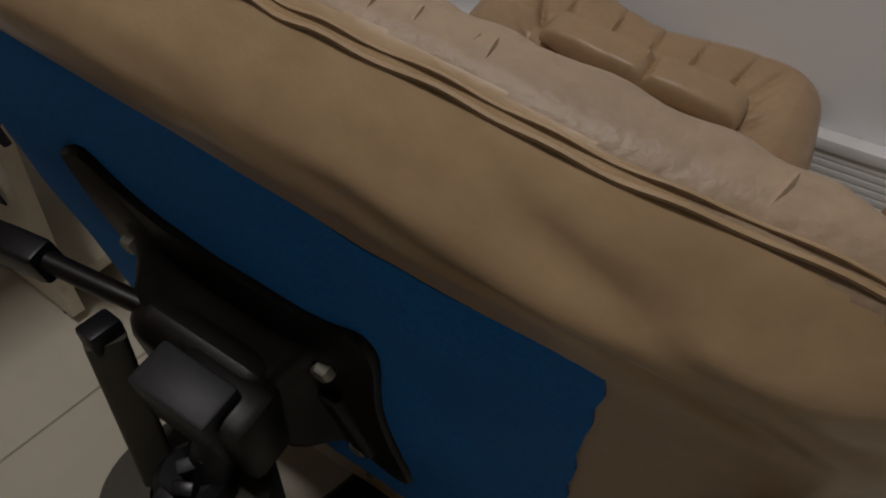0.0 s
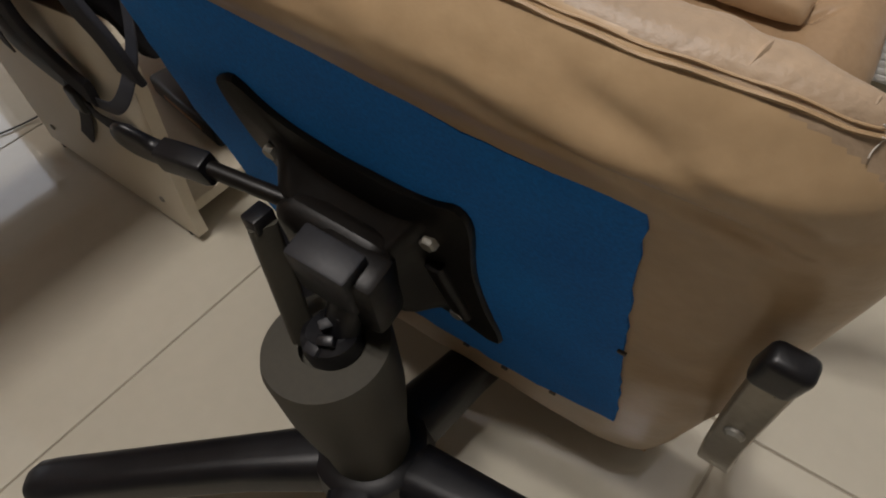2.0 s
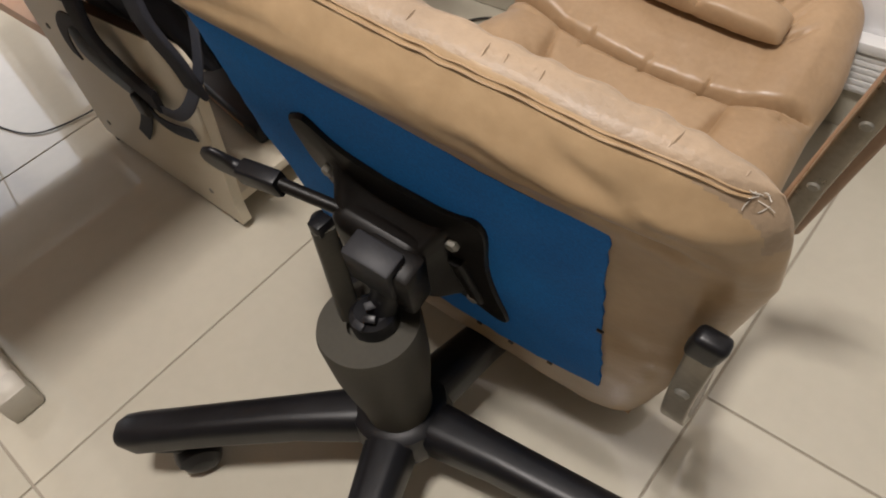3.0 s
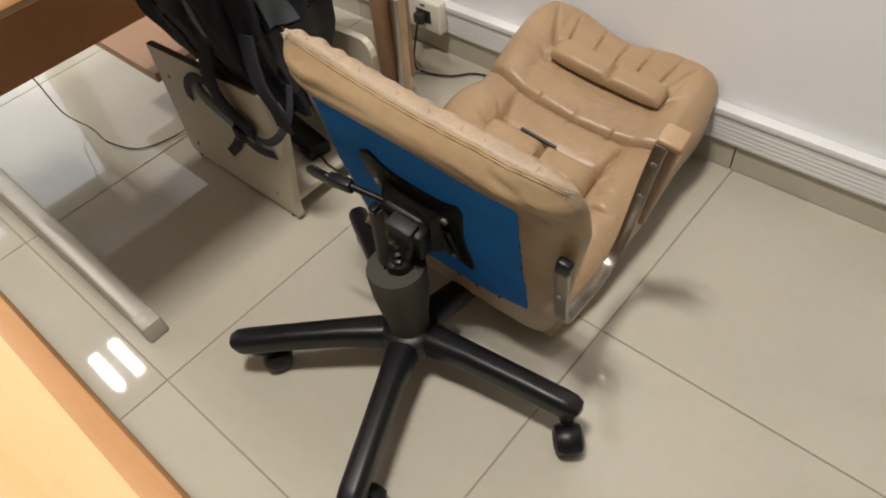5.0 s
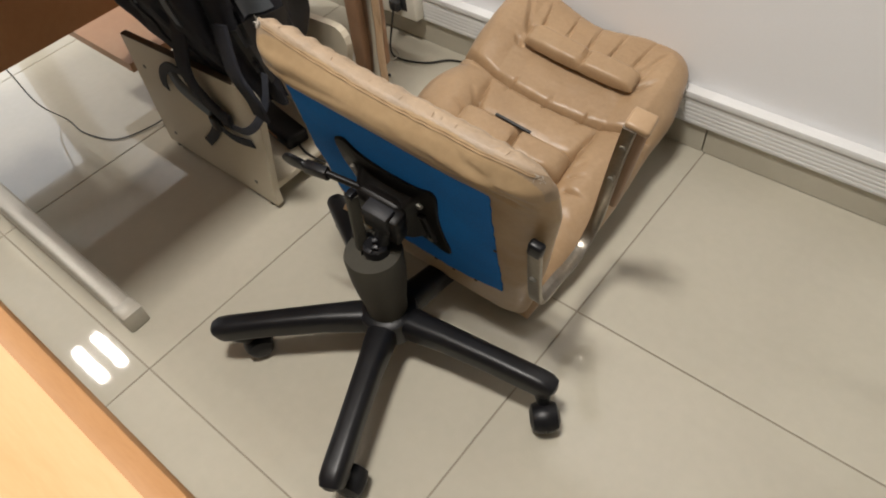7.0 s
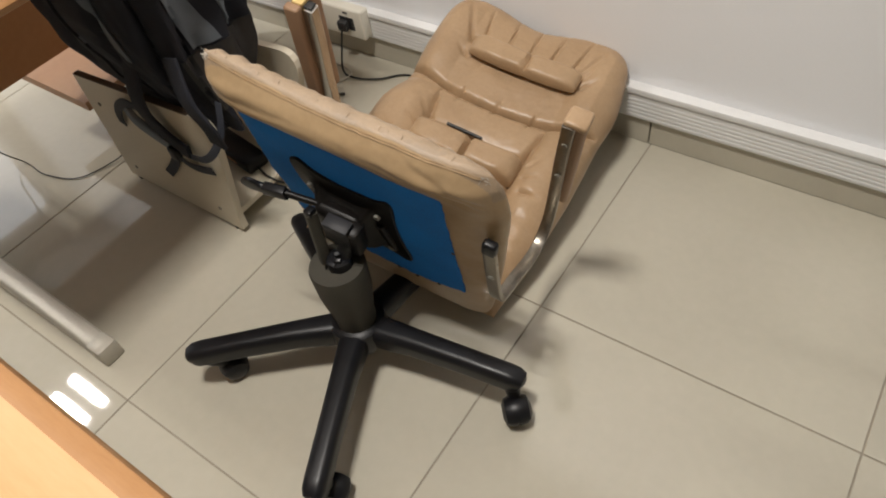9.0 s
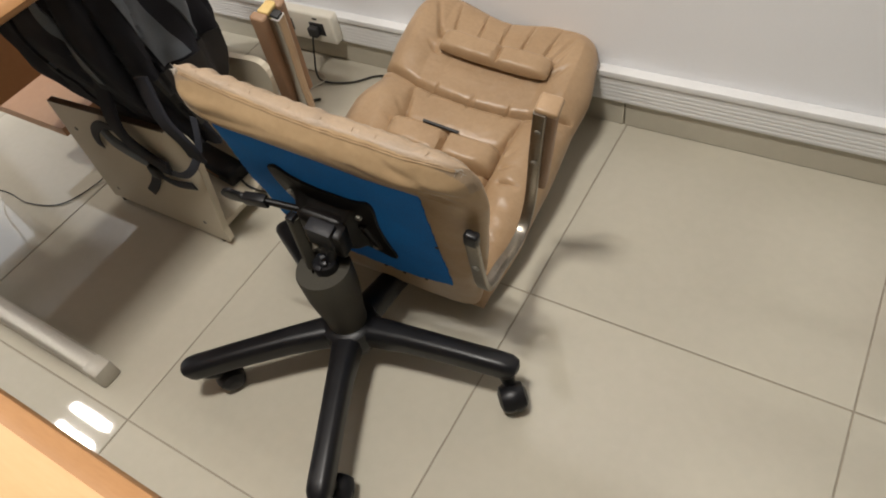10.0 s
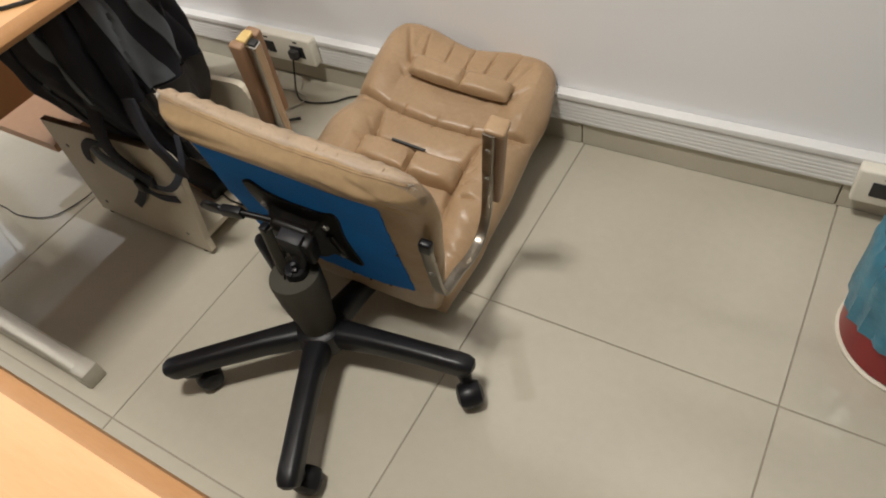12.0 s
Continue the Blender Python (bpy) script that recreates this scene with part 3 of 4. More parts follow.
def star_base():
    part("hub", lathe([(0.03, 0.06), (0.05, 0.065), (0.056, 0.09), (0.052, 0.12), (0.042, 0.127)], 36, Matrix.Translation(HUB)), BLACK, CHAIR)
    reach = 0.328
    for k, deg in enumerate((221.5, 295.3, 9.2, 81, 153)):
        a = radians(deg)
        out, side = Vector((math.cos(a), math.sin(a), 0)), Vector((-math.sin(a), math.cos(a), 0))
        pts = [HUB + out * r + Vector((0, 0, z)) for r, z in ((0.03, 0.095), (0.12, 0.1), (0.22, 0.098), (0.3, 0.094), (reach - 0.012, 0.092), (reach - 0.003, 0.089), (reach, 0.087))]
        arm = part("base_arm", sweep(pts, oblong(0.0225, 0.026, 0.0165, 6), (0, 0, 1), [(1.25, 1.1), (1.0, 1.0), (0.92, 0.95), (0.92, 0.93), (0.9, 0.9), (0.75, 0.75), (0.4, 0.4)]), BLACK, CHAIR)
        ox, oy = ((0.006, 0.012), (0.008, 0.003), (0.020, -0.022), (0.0, 0.02), (-0.012, 0.02))[k]
        spin = math.atan2(oy, ox) + math.pi / 2
        foot = HUB + out * (reach - (0.05, 0.04, 0.020, 0.028, 0.028)[k])
        mid = foot + Vector((ox, oy, 0.0265))
        axle = Matrix.Translation(mid) @ Matrix.Rotation(spin, 4, "Z") @ Matrix.Rotation(math.pi / 2, 4, "Y")
        half = [(0.0265, 0.002), (0.0262, 0.008), (0.0245, 0.0155), (0.021, 0.021), (0.014, 0.0245), (0.006, 0.0255)]
        prof = [(r, -z) for r, z in reversed(half)] + [(0.0245, -0.001), (0.0245, 0.001)] + half
        caster = part("caster", lathe(prof, 32, axle), BLACK, CHAIR)
        # rounded hood over the upper half of the twin wheels
        bm = bmesh.new()
        g = []
        for i in range(13):
            t = -1.25 + 2.5 * i / 12
            g.append([bm.verts.new(axle @ Vector((-(r + 0.003) * math.cos(t), (r + 0.003) * math.sin(t), z))) for r, z in ((0.010, -0.026), (0.0225, -0.021), (0.0262, -0.012), (0.0275, 0.0), (0.0262, 0.012), (0.0225, 0.021), (0.010, 0.026))])
        for a, b in zip(g, g[1:]):
            for q in range(6):
                bm.faces.new((a[q], a[q + 1], b[q + 1], b[q]))
        part("caster_hood", bm, BLACK, caster)
        knee = HUB + out * (reach - 0.022)
        part("caster_stem", sweep([knee + Vector((0, 0, 0.085)), knee.lerp(foot, 0.5) + Vector((0, 0, 0.07)), foot + Vector((ox * 0.4, oy * 0.4, 0.05))], disc(0.0165, 14), out, [1.0, 0.95, 0.7]), BLACK, caster)


star_base()


def arm_loop(sign):
    """One bent chrome flat bar: along the seat side, round the rear corner and forward as the armrest."""
    lift, wide = (0.0, 1.0) if sign > 0 else (0.045, 1.02)
    rows = [(0.222, -0.07, -0.013), (0.232, 0.02, -0.013), (0.241, 0.082, -0.012), (0.247, 0.10, 0.0), (0.25, 0.123, 0.05), (0.253, 0.158, 0.105), (0.254, 0.165, 0.15), (0.252, 0.13, 0.188), (0.248, 0.05, 0.202), (0.246, -0.03, 0.203), (0.246, -0.118, 0.203)]
    if sign < 0:
        rows[0:8] = [(0.13, -0.005, 0.03), (0.14, 0.08, 0.03), (0.15, 0.15, 0.035), (0.16, 0.18, 0.05), (0.175, 0.18, 0.09), (0.205, 0.165, 0.15), (0.235, 0.13, 0.19)]
    if sign < 0:
        rows = [(x, d + 0.022, s) for x, d, s in rows]
    pts = smooth_path([(x * sign * wide, d, s + lift * clamp(s / 0.2)) for x, d, s in rows], 6)
    bar = part("arm_bar", sweep([CH @ Vector(q) for q in pts], oblong(0.005, 0.0105, 0.002) if sign > 0 else oblong(0.011, 0.013, 0.003), W), CHROME if sign > 0 else BRIGHT, CHAIR, "worn bent chrome arm bar")
    if sign > 0:
        for d in (-0.075, 0.012):
            bm = lathe([(0.0058, 0), (0.0058, 0.003), (0.004, 0.005), (0.002, 0.005)], 12, Matrix.Translation((0.247, d, 0.2015)) @ Matrix.Rotation(math.pi, 4, "X"))
            part("screw", inchair(bm), BOLT, bar)
        bm = lathe([(0.006, 0), (0.006, 0.003), (0.004, 0.005)], 12, Matrix.Translation((0.231, 0.01, -0.017)) @ Matrix.Rotation(math.pi, 4, "X"))
        part("screw", inchair(bm), BOLT, bar)
        part("arm_pad", inchair(box((0.237, -0.118, 0.212), (0.270, 0.112, 0.238), 0.006, segments=3)), PAD, CHAIR, "brown armrest pad")
        bm = box((0.235, -0.126, 0.2015), (0.2735, -0.112, 0.2395), 0.005, segments=3)
        for v in bm.verts:
            v.co += Vector((bumpy(v.co.x, v.co.y, v.co.z, 60, 0.002), bumpy(v.co.y, v.co.z, v.co.x, 60, 0.002), 0))
        part("arm_wrap", inchair(bm), BACK_LEATHER, CHAIR, "tan leather wrapped over the armrest end")
    else:
        part("arm_pad", inchair(box((-0.280, -0.102, 0.2635), (-0.250, 0.13, 0.284), 0.005, segments=3)), PAD, CHAIR, "brown armrest pad")
        part("arm_pad", inchair(box((-0.288, -0.104, 0.222), (-0.2585, 0.15, 0.2405), 0.005, segments=3)), PAD, CHAIR, "brown armrest pad")
        # dark plate on the solid bar end, in place of a hollow's shade
        part("tube_mouth", inchair(box((-0.259, -0.0995, 0.243), (-0.243, -0.0965, 0.259), 0.001)), DARK, bar, "dark plate for the shade inside the tube end")
        bm = box((-0.279, -0.1065, 0.239), (-0.259, -0.097, 0.268), 0.003, segments=3)
        for v in bm.verts:
            v.co += Vector((bumpy(v.co.x, v.co.z, 2, 150, 0.003), bumpy(v.co.x, v.co.z, 5, 120, 0.004), bumpy(v.co.z, v.co.x, 8, 150, 0.003)))
        part("torn_foam", inchair(bm), FOAM, CHAIR, "torn yellow foam")
    if sign < 0:
        return
    cap = box((-0.0118, -0.019, -0.008), (0.0118, 0.012, 0.008), 0.005, segments=3)
    bmesh.ops.transform(cap, matrix=Matrix.Translation((rows[0][0] * sign * wide, -0.068, -0.011)), verts=cap.verts)
    part("end_cap", inchair(cap), BLACK, bar, "black plastic end cap")


arm_loop(1), arm_loop(-1)


def pen():
    bm = tube([(-0.047, 0.2390, 0.357), (0.036, 0.2410, 0.356)], 0.004, 10, CH)
    solid("pen", bm, CABLE, "slim black stick lying in the backrest seam", "pen")


pen()

# ---- wall foot: skirting, cable trunking, sockets ----


def wall_foot():
    sk = solid("skirting", box((X0, 0.556, 0.0), (X1, 0.5615, 0.066)), GROUT, "beige tiled skirting", "skirting", kind="structure", smooth=False)
    for k in range(-7, 4):
        part("tile", box((k * 0.6 - 0.007 + 0.0015, 0.5425, 0.001), (k * 0.6 + 0.6 - 0.007 - 0.0015, 0.5565, 0.068), 0.001, segments=1), TILE, sk, smooth=False)
    t = solid("cable_trunking", box((X0, 0.533, 0.073), (X1, 0.5615, 0.156), 0.003), PVC, "white plastic cable trunking along the wall", "trunking", kind="structure")
    for k in range(6):
        z = 0.0775 + 0.0105 * k
        part("rib", box((X0, 0.5322, z), (X1, 0.5335, z + 0.0085), 0.0006), PVC, t)
    part("lid", box((X0, 0.5285, 0.1425), (X1, 0.5335, 0.1585), 0.002), PVC, t)


wall_foot()


def socket_box(x, n, z, label):
    e = thing("socket_box", (x, 0.52, z), label, "socket", "wall sockets")
    part("body", box((x, 0.498, z), (x + 0.115 * n, 0.5325, z + 0.09), 0.007, segments=3), PVC_OLD, e)
    for k in range(n):
        cx = x + 0.0575 + 0.115 * k
        part("outlet", box((cx - 0.026, 0.4955, z + 0.026), (cx + 0.026, 0.5, z + 0.064), 0.003), DARK, e, "dark socket outlet")
        part("clip", box((cx - 0.008, 0.4965, z + 0.074), (cx + 0.008, 0.5, z + 0.079), 0.001), GREY_METAL, e)
    return e


socket_box(0.609, 1, 0.066, "cream plastic socket on the white trunking")
strip = socket_box(-1.06, 2, 0.085, "cream plastic socket strip with a plugged cable")
part("switch", box((-1.04, 0.4945, 0.128), (-1.025, 0.499, 0.148), 0.002), REDSW, strip, "small red switch")

# ---- waste bin ----


def bin_():
    c = Vector((0.788, 0.238, 0.0))
    e = thing("waste_bin", c, "red plastic waste bin with a blue liner bag", "bin")
    m = Matrix.Translation(c)
    part("foot_ring", lathe([(0.133, 0), (0.1375, 0.002), (0.1375, 0.006), (0.1335, 0.009)], 48, m), WHITE_RING, e, "cream bottom rim")
    part("bucket", lathe([(0.126, 0.010), (0.1325, 0.014), (0.1335, 0.25), (0.1295, 0.25), (0.126, 0.04)], 48, m), BINRED, e, "dark red bucket")
    bm = bmesh.new()
    rings = []
    for j in range(22):
        z = 0.092 + 0.179 * j / 21
        ring = []
        for i in range(72):
            a = 2 * math.pi * i / 72
            low = 0.008 * math.sin(3 * a + 1) + 0.005 * math.sin(7 * a)
            r = 0.1395 - 0.03 * clamp((z - 0.24) / 0.03) * 0.3 + 0.006 * noise.noise(Vector((6 * math.cos(a), 6 * math.sin(a), z * 9))) + 0.003 * math.sin(23 * a + 9 * z)
            ring.append(bm.verts.new(c + Vector((r * math.cos(a), r * math.sin(a), z + low * (1 - j / 21)))))
        rings.append(ring)
    ring = [bm.verts.new(c + (v.co - c) * 0.88 + Vector((0, 0, 0.0))) for v in rings[-1]]
    rings.append(ring)
    for v in ring:
        v.co.z -= 0.10
    for a, b in zip(rings, rings[1:]):
        for i in range(72):
            bm.faces.new((a[i], a[(i + 1) % 72], b[(i + 1) % 72], b[i]))
    part("liner", bm, BAG, e, "crumpled translucent blue liner bag")


bin_()

# ---- near desk ----


def near_desk():
    e = thing("desk", (-0.6, -1.05, 0.0), "beech laminate desk with a rounded front edge", "desk")
    part("desktop", box((-1.9, -1.45, 0.720), (0.3, -0.707, 0.749)), WOOD, e, "orange beech laminate top", smooth=False)
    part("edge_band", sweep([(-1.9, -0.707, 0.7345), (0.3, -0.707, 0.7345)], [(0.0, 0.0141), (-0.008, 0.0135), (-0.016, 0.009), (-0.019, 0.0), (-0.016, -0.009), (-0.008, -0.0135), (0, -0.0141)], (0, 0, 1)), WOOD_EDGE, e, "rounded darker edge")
    for x in (-1.75, 0.15):
        part("leg", box((x - 0.03, -1.35, 0.0), (x + 0.03, -0.95, 0.720), 0.01), LEGMETAL, e)


near_desk()

# ---- corner desk, its panels and the foot beam ----


def corner_desk():
    e = thing("corner_desk", (-1.4, 0.0, 0.0), "beech office desk with brown laminate panels", "desk")
    part("desktop", box((-1.3, -0.555, 0.720), (-0.62, 0.2, 0.749)), WOOD, e, "orange beech laminate top", smooth=False)
    part("side_top", box((-1.40, 0.202, 0.720), (-1.28, 0.48, 0.749)), WOOD, e, "orange beech laminate side top", smooth=False)
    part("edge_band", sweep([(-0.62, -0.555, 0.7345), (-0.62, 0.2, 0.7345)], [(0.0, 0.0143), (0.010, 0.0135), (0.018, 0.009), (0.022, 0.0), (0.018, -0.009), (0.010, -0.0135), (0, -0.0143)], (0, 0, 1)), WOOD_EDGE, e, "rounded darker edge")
    part("modesty_panel", box((-1.323, -0.555, 0.28), (-1.305, 0.18, 0.719)), BROWN, e, "dark brown laminate panel", smooth=False)
    part("low_shelf", box((-1.527, -0.132, 0.165), (-1.215, 0.19, 0.19)), PINKWOOD, e, "pale brown laminate shelf", smooth=False)
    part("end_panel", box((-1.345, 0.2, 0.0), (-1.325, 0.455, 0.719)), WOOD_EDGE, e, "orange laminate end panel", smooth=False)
    part("foot", sweep([(-1.9, -0.54, 0.051), (-1.3, -0.546, 0.039), (-0.9, -0.548, 0.030), (-0.74, -0.549, 0.027)], oblong(0.021, 0.02, 0.006), (0, 0, 1), [(1.25, 2.2), (1.12, 1.6), (1.02, 1.15), (1, 1)]), LEGMETAL, e, "grey steel foot beam")
    part("foot_cap", box((-0.742, -0.572, 0.0), (-0.697, -0.526, 0.049), 0.006), LEGMETAL, e)
    part("upright", box((-1.9, -0.59, 0.046), (-1.84, -0.53, 0.70), 0.006), LEGMETAL, e)
    part("rail", box((-1.9, -0.552, 0.70), (-0.9, -0.40, 0.7195), 0.004), LEGMETAL, e)


corner_desk()

# ---- trolley with the backpack ----


def trolley():
    e = thing("computer_trolley", (-0.95, -0.05, 0.0), "beige melamine computer trolley on the tiled floor", "trolley")
    for y in (-0.158, 0.09):
        bm = bmesh.new()
        rim = [(-1.126, 0.012), (-0.706, 0.012), (-0.702, 0.016), (-0.70, 0.058), (-0.646, 0.28), (-0.639, 0.305), (-0.637, 0.322), (-0.640, 0.339), (-0.648, 0.351), (-0.66, 0.357), (-0.675, 0.3585), (-1.103, 0.330)]
        a = [bm.verts.new((x, y, z)) for x, z in rim]
        b = [bm.verts.new((x, y + 0.016, z)) for x, z in rim]
        bm.faces.new(a), bm.faces.new(b)
        for i in range(len(rim)):
            j = (i + 1) % len(rim)
            bm.faces.new((a[i], a[j], b[j], b[i]))
        part("side_panel", bm, BEIGE, e, smooth=False)
    part("base_board", box((-1.115, -0.141, 0.045), (-0.712, 0.089, 0.062), 0.002), BEIGE, e)
    part("edge_band", sweep([(-1.103, -0.15, 0.3305), (-0.70, -0.15, 0.3575)], oblong(0.0079, 0.0012, 0.0005), (0, 0, 1)), EDGE_DARK, e, "dark worn top edge")
    for x in (-1.1, -0.735):
        for y in (-0.15, 0.098):
            part("glide", lathe([(0.007, 0), (0.007, 0.013)], 12, Matrix.Translation((x, y, 0))), BLACK, e)


trolley()
e = bpy.data.objects["computer_trolley"]
for x, z in ((-1.06, 0.26), (-1.075, 0.055), (-0.76, 0.06)):
    part("screw", lathe([(0.005, 0), (0.005, 0.002), (0.003, 0.003)], 10, Matrix.Translation((x, -0.1575, z)) @ Matrix.Rotation(math.pi / 2, 4, "X")), BOLT, e)
solid("desk_cable", tube(smooth_path([(-0.9, -0.30, 0.7525), (-0.70, -0.27, 0.7525), (-0.645, -0.235, 0.7525), (-0.628, -0.205, 0.7525), (-0.63, -0.17, 0.7525), (-0.675, -0.12, 0.7525)], 6), 0.0035, 8), CABLE, "black cable lying on the desktop", "cable")


def pack_skin(a, z, out=0.0):
    """A point on the slumped bag: a turns round it, z from 0 at the bottom to 1 at the top."""
    rx = 0.195 + 0.03 * math.sin(z * 2.6) - 0.05 * clamp((z - 0.8) / 0.2) ** 2
    ry = 0.092 + 0.055 * math.sin(z * 2.4) - 0.03 * clamp((z - 0.8) / 0.2) ** 2
    c, t = math.cos(a), math.sin(a)
    rx *= 1 - 0.2 * clamp(c * 2)
    e = 0.72
    x, y = abs(c) ** e * (1 if c > 0 else -1), abs(t) ** e * (1 if t > 0 else -1)
    fold = 0.012 * math.sin(a * 11 - 3 * z + 2 * math.sin(z * 4 + a)) * (0.6 + 0.4 * math.sin(a * 2 + 1)) + 0.014 * noise.noise(Vector((2.5 * c, 2.5 * t, z * 2.2)))
    fold += 0.005 * noise.noise(Vector((7 * c, 7 * t, z * 9))) - 0.016 * (1 - abs(math.sin(a * 6.5 - 2.5 * z + 1.3 * noise.noise(Vector((3 * c, 3 * t, z)))))) ** 4
    k = 1 + (fold + out) / 0.15
    return Vector((-0.83 - 0.045 * z + rx * k * x, -0.04 - 0.012 * z + ry * k * y, 0.345 + 0.35 * z - 0.02 * abs(x) * (1 - z)))


def pack_patch(a0, a1, z0, z1, out, na, nz, lean=0.0):
    """A panel of cloth on the bag, thick enough to stand proud of it."""
    bm = bmesh.new()
    g = []
    for k in (out, out - 0.006):
        g.append([[bm.verts.new(pack_skin(a0 + (a1 - a0) * i / na + lean * j / nz, z0 + (z1 - z0) * j / nz, k)) for i in range(na + 1)] for j in range(nz + 1)])
    for q in g:
        for j in range(nz):
            for i in range(na):
                bm.faces.new((q[j][i], q[j][i + 1], q[j + 1][i + 1], q[j + 1][i]))
    for j in range(nz):
        for i in (0, na):
            bm.faces.new((g[0][j][i], g[0][j + 1][i], g[1][j + 1][i], g[1][j][i]))
    for i in range(na):
        for j in (0, nz):
            bm.faces.new((g[0][j][i], g[0][j][i + 1], g[1][j][i + 1], g[1][j][i]))
    return bm


def backpack():
    e = thing("backpack", (-0.83, -0.04, 0.345), "slumped charcoal and grey nylon backpack on the trolley", "backpack")
    bm = bmesh.new()
    na, nz = 150, 50
    g = [[bm.verts.new(pack_skin(2 * math.pi * i / na, -0.17 + 1.17 * j / nz)) for i in range(na)] for j in range(nz + 1)]
    for j in range(nz):
        for i in range(na):
            bm.faces.new((g[j][i], g[j][(i + 1) % na], g[j + 1][(i + 1) % na], g[j + 1][i]))
    bm.faces.new(g[0]), bm.faces.new(g[-1])
    part("bag_body", bm, CLOTH, e)
    pi = math.pi
    for a0, a1, z0, z1, lean in ((1.925, 2.005, 0.40, 0.985, -0.10), (2.05, 2.10, 0.42, 0.985, -0.12), (1.60, 1.63, 0.40, 0.985, -0.12), (1.46, 1.485, 0.42, 0.985, -0.10), (1.33, 1.345, 0.45, 0.985, -0.10), (1.185, 1.205, 0.55, 0.985, -0.10), (1.08, 1.10, 0.5, 0.985, -0.08)):
        part("grey_panel", pack_patch(a0 * pi, a1 * pi, z0, z1, 0.004, 6, 20, lean), CLOTH_GREY, e, "grey nylon panel")
    part("bottom_panel", pack_patch(1.84 * pi, 2.18 * pi, 0.02, 0.38, 0.003, 16, 6), DARK, e, "black bottom panel")
    part("flap", pack_patch(1.27 * pi, 1.47 * pi, 0.05, 0.9, 0.006, 14, 20, 0.08), CLOTH, e)
    # shoulder straps and webbing over the trolley's side
    flat = oblong(0.017, 0.004, 0.003)
    thin = oblong(0.009, 0.0012, 0.001)
    def strap(name, pts, sec, material, label=""):
        part(name, sweep(smooth_path(pts, 6), sec, (0, 1, 0.05)), material, e, label)
    strap("shoulder_strap", [(-0.775, -0.160, 0.50), (-0.800, -0.180, 0.40), (-0.808, -0.182, 0.345), (-0.795, -0.176, 0.300), (-0.765, -0.172, 0.268), (-0.732, -0.172, 0.258)], oblong(0.020, 0.005, 0.004), CLOTH, "padded dark shoulder strap")
    strap("shoulder_strap", [(-0.660, -0.155, 0.50), (-0.640, -0.172, 0.42), (-0.622, -0.166, 0.36), (-0.628, -0.158, 0.31)], oblong(0.022, 0.004, 0.003), CLOTH, "padded dark shoulder strap")
    strap("strap_pad", [(-0.912, -0.168, 0.318), (-0.880, -0.176, 0.296), (-0.842, -0.174, 0.273), (-0.806, -0.168, 0.248)], oblong(0.016, 0.006, 0.004), CLOTH_GREY, "grey padded strap end")
    strap("webbing", [(-0.985, -0.163, 0.235), (-0.968, -0.168, 0.268), (-0.930, -0.174, 0.310), (-0.880, -0.178, 0.342), (-0.850, -0.176, 0.338), (-0.845, -0.170, 0.312)], oblong(0.011, 0.0014, 0.001), STRAP)
    strap("webbing", [(-0.775, -0.170, 0.240), (-0.722, -0.171, 0.246), (-0.680, -0.172, 0.260), (-0.640, -0.166, 0.295), (-0.612, -0.150, 0.345), (-0.612, -0.130, 0.40)], thin, STRAP)
    strap("webbing", [(-0.802, -0.171, 0.224), (-0.818, -0.168, 0.200), (-0.856, -0.164, 0.158), (-0.905, -0.161, 0.112)], oblong(0.012, 0.0014, 0.001), STRAP)
    strap("webbing", [(-0.797, -0.171, 0.224), (-0.772, -0.168, 0.205), (-0.745, -0.165, 0.200), (-0.695, -0.163, 0.211)], oblong(0.011, 0.0014, 0.001), STRAP)
    part("buckle", box((-0.815, -0.178, 0.208), (-0.784, -0.164, 0.243), 0.005, segments=3), BLACK, e, "black knotted buckle")


backpack()


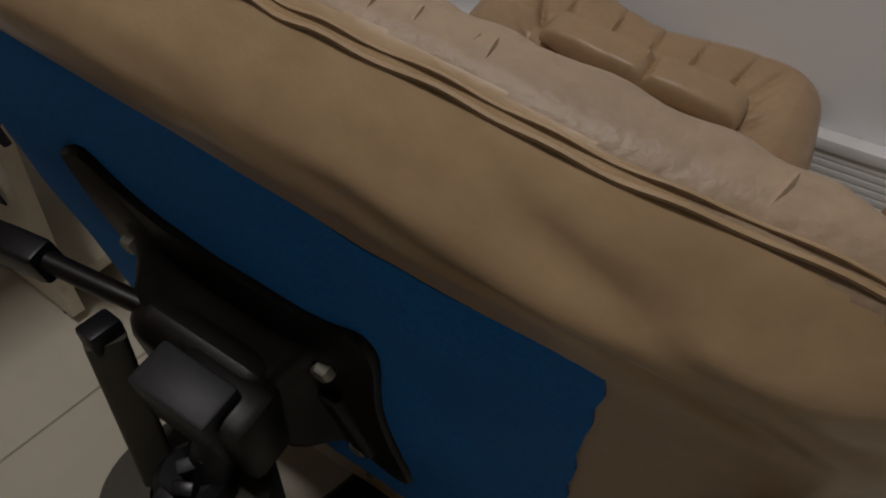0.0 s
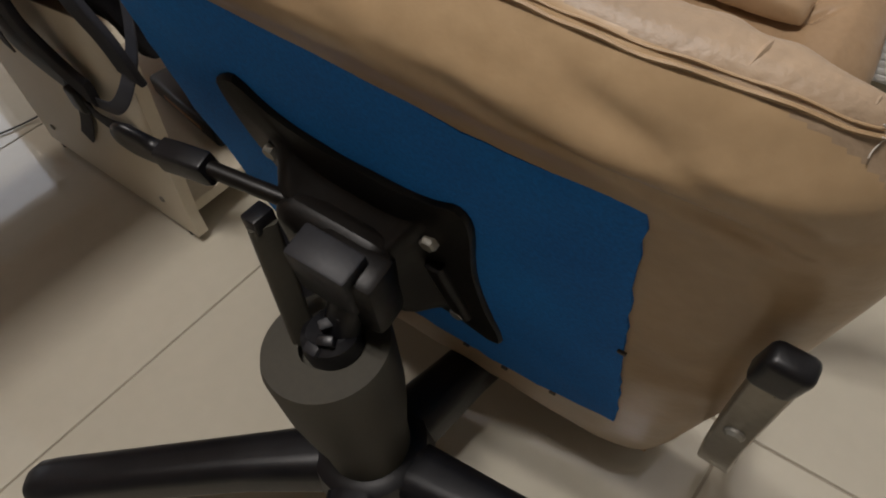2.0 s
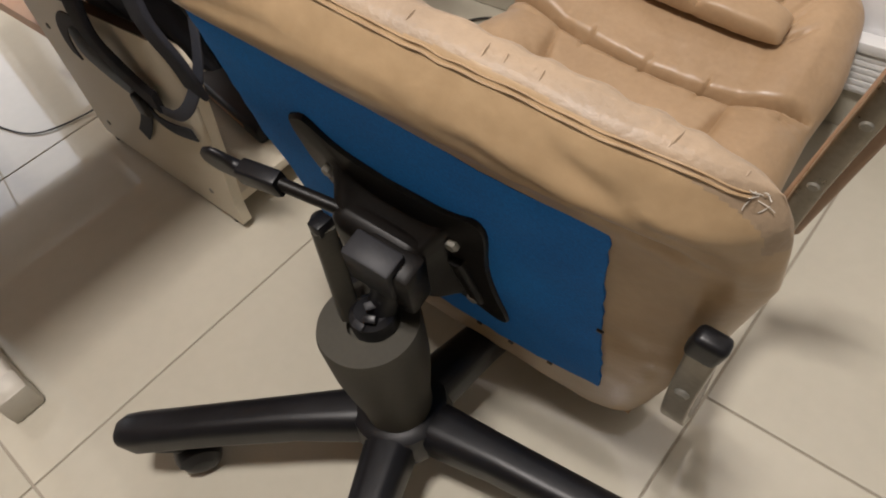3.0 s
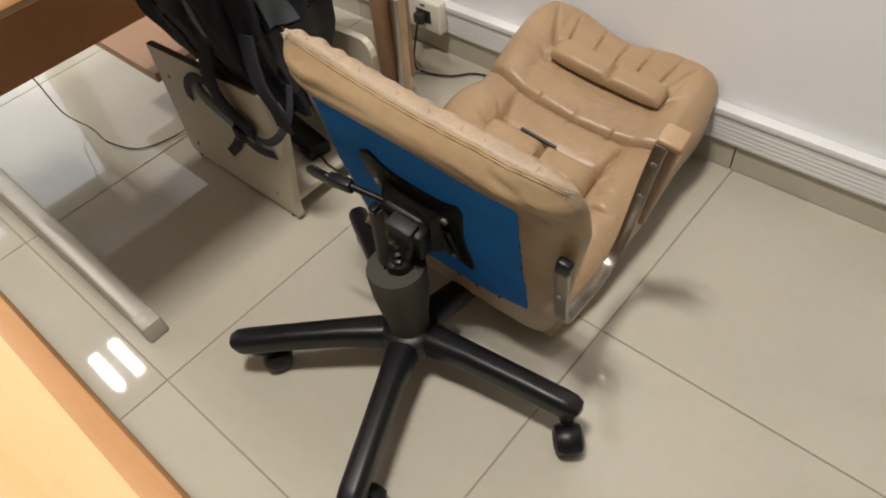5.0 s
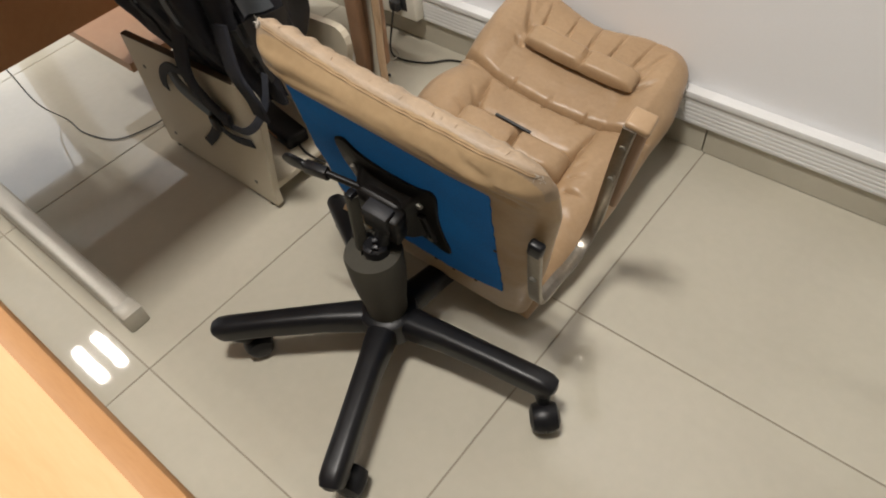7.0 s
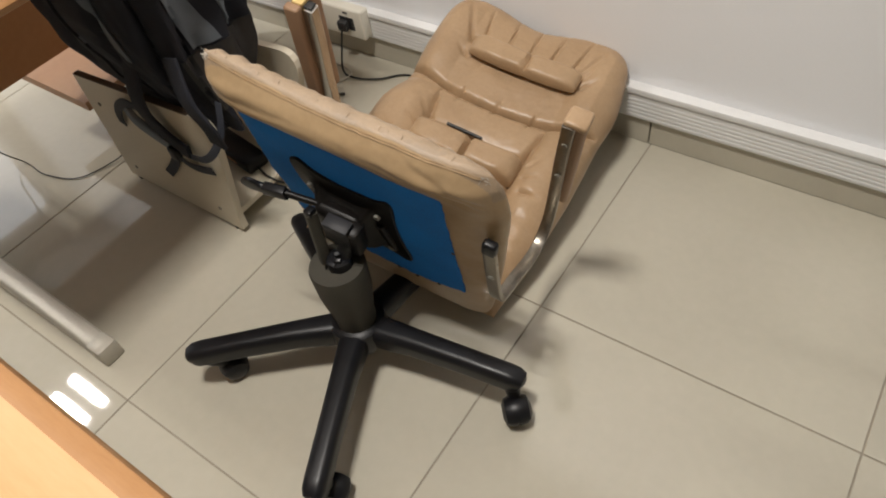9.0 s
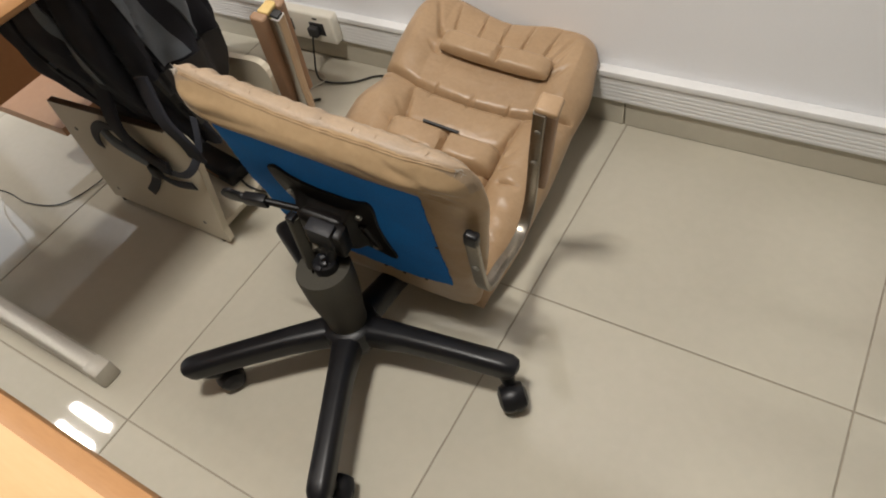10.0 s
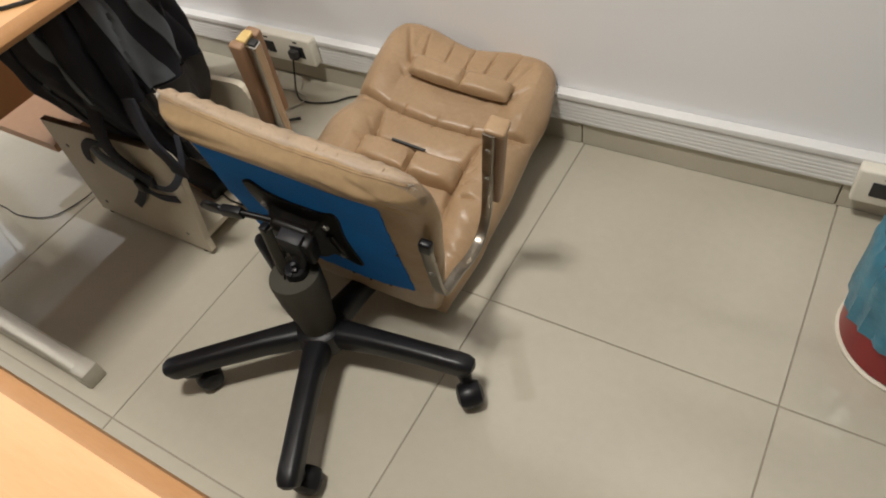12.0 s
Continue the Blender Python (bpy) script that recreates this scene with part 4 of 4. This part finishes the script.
def clutter():
    bm = box((-0.11, -0.03, 0), (0.11, 0.03, 0.035), 0.008, Matrix.Translation((-0.87, 0.0, 0.0625)) @ Matrix.Rotation(-0.15, 4, "Z"), 3)
    e = solid("power_adapter", bm, BLACK, "black power adapter lying on the trolley base", "adapter")
    part("slot", box((-0.06, -0.031, 0.012), (0.06, -0.0295, 0.02), 0.0005, Matrix.Translation((-0.87, 0.0, 0.0625)) @ Matrix.Rotation(-0.15, 4, "Z")), PINKWOOD, e)
    pts = smooth_path([(-0.765, -0.02, 0.075), (-0.72, -0.03, 0.068), (-0.70, 0.0, 0.03), (-0.69, 0.06, 0.006)], 6)
    part("lead", tube(pts, 0.003, 8), CABLE, e)
    pts = smooth_path([(-1.21, -0.09, 0.02), (-1.22, -0.145, 0.005), (-1.26, -0.24, 0.0035), (-1.36, -0.277, 0.0035), (-1.45, -0.275, 0.006), (-1.50, -0.306, 0.06), (-1.515, -0.318, 0.17), (-1.50, -0.341, 0.27), (-1.456, -0.353, 0.36), (-1.44, -0.36, 0.6)], 8)
    solid("floor_cable", tube(pts, 0.0018, 8), CABLE, "thin black cable curving across the tiles", "cable")
    pts = smooth_path([(-0.891, 0.478, 0.128), (-0.893, 0.462, 0.08), (-0.89, 0.44, 0.01), (-0.84, 0.43, 0.006), (-0.77, 0.455, 0.006), (-0.72, 0.50, 0.006), (-0.64, 0.52, 0.006)], 8)
    solid("wall_cable", tube(pts, 0.0028, 8), CABLE, "black cable running from the socket over the tiles", "cable")
    pts = smooth_path([(-1.0, 0.49, 0.12), (-1.01, 0.45, 0.05), (-1.0, 0.40, 0.006), (-0.9, 0.38, 0.006), (-0.86, 0.44, 0.006), (-0.95, 0.46, 0.006), (-1.03, 0.40, 0.006), (-1.1, 0.34, 0.006)], 8)
    solid("grey_cable", tube(pts, 0.0025, 8), LEGMETAL, "thin grey cable coiled on the tiles", "cable")
    pts = smooth_path([(-1.15, 0.28, 0.0055), (-1.0, 0.30, 0.0055), (-0.9, 0.31, 0.0055), (-0.82, 0.36, 0.0055)], 8)
    solid("floor_lead", tube(pts, 0.004, 8), CABLE, "black lead lying on the tiles by the wall", "cable")
    e = solid("plug", box((-0.907, 0.474, 0.114), (-0.875, 0.4953, 0.144), 0.006), DARK, "black mains plug in the wall socket", "plug")


clutter()

# ---- floor, tile by tile ----


def floor():
    f = solid("floor", box((X0, Y0, -0.05), (X1, Y1, -0.002)), GROUT, "large beige polished porcelain floor tiles", "floor", kind="structure", smooth=False)
    meshes = {}
    for i in range(-8, 5):
        for j in range(-7, 1):
            x0, y0, x1, y1 = i * 0.6, j * 0.6, (i + 1) * 0.6, min((j + 1) * 0.6, 0.551)
            if x0 < X0 or x1 > X1 or y0 < Y0:
                continue
            key = round(y1 - y0, 3)
            if key not in meshes:
                bm = box((0.0015, 0.0015, -0.005), (0.5985, key - 0.0015, 0.0), 0.0008, segments=1)
                me = bpy.data.meshes.new("tile")
                bm.to_mesh(me)
                bm.free()
                me.materials.append(TILE)
                meshes[key] = me
            ob = new("tile", meshes[key])
            ob.location = (x0, y0, 0)
            ob.parent = f


floor()
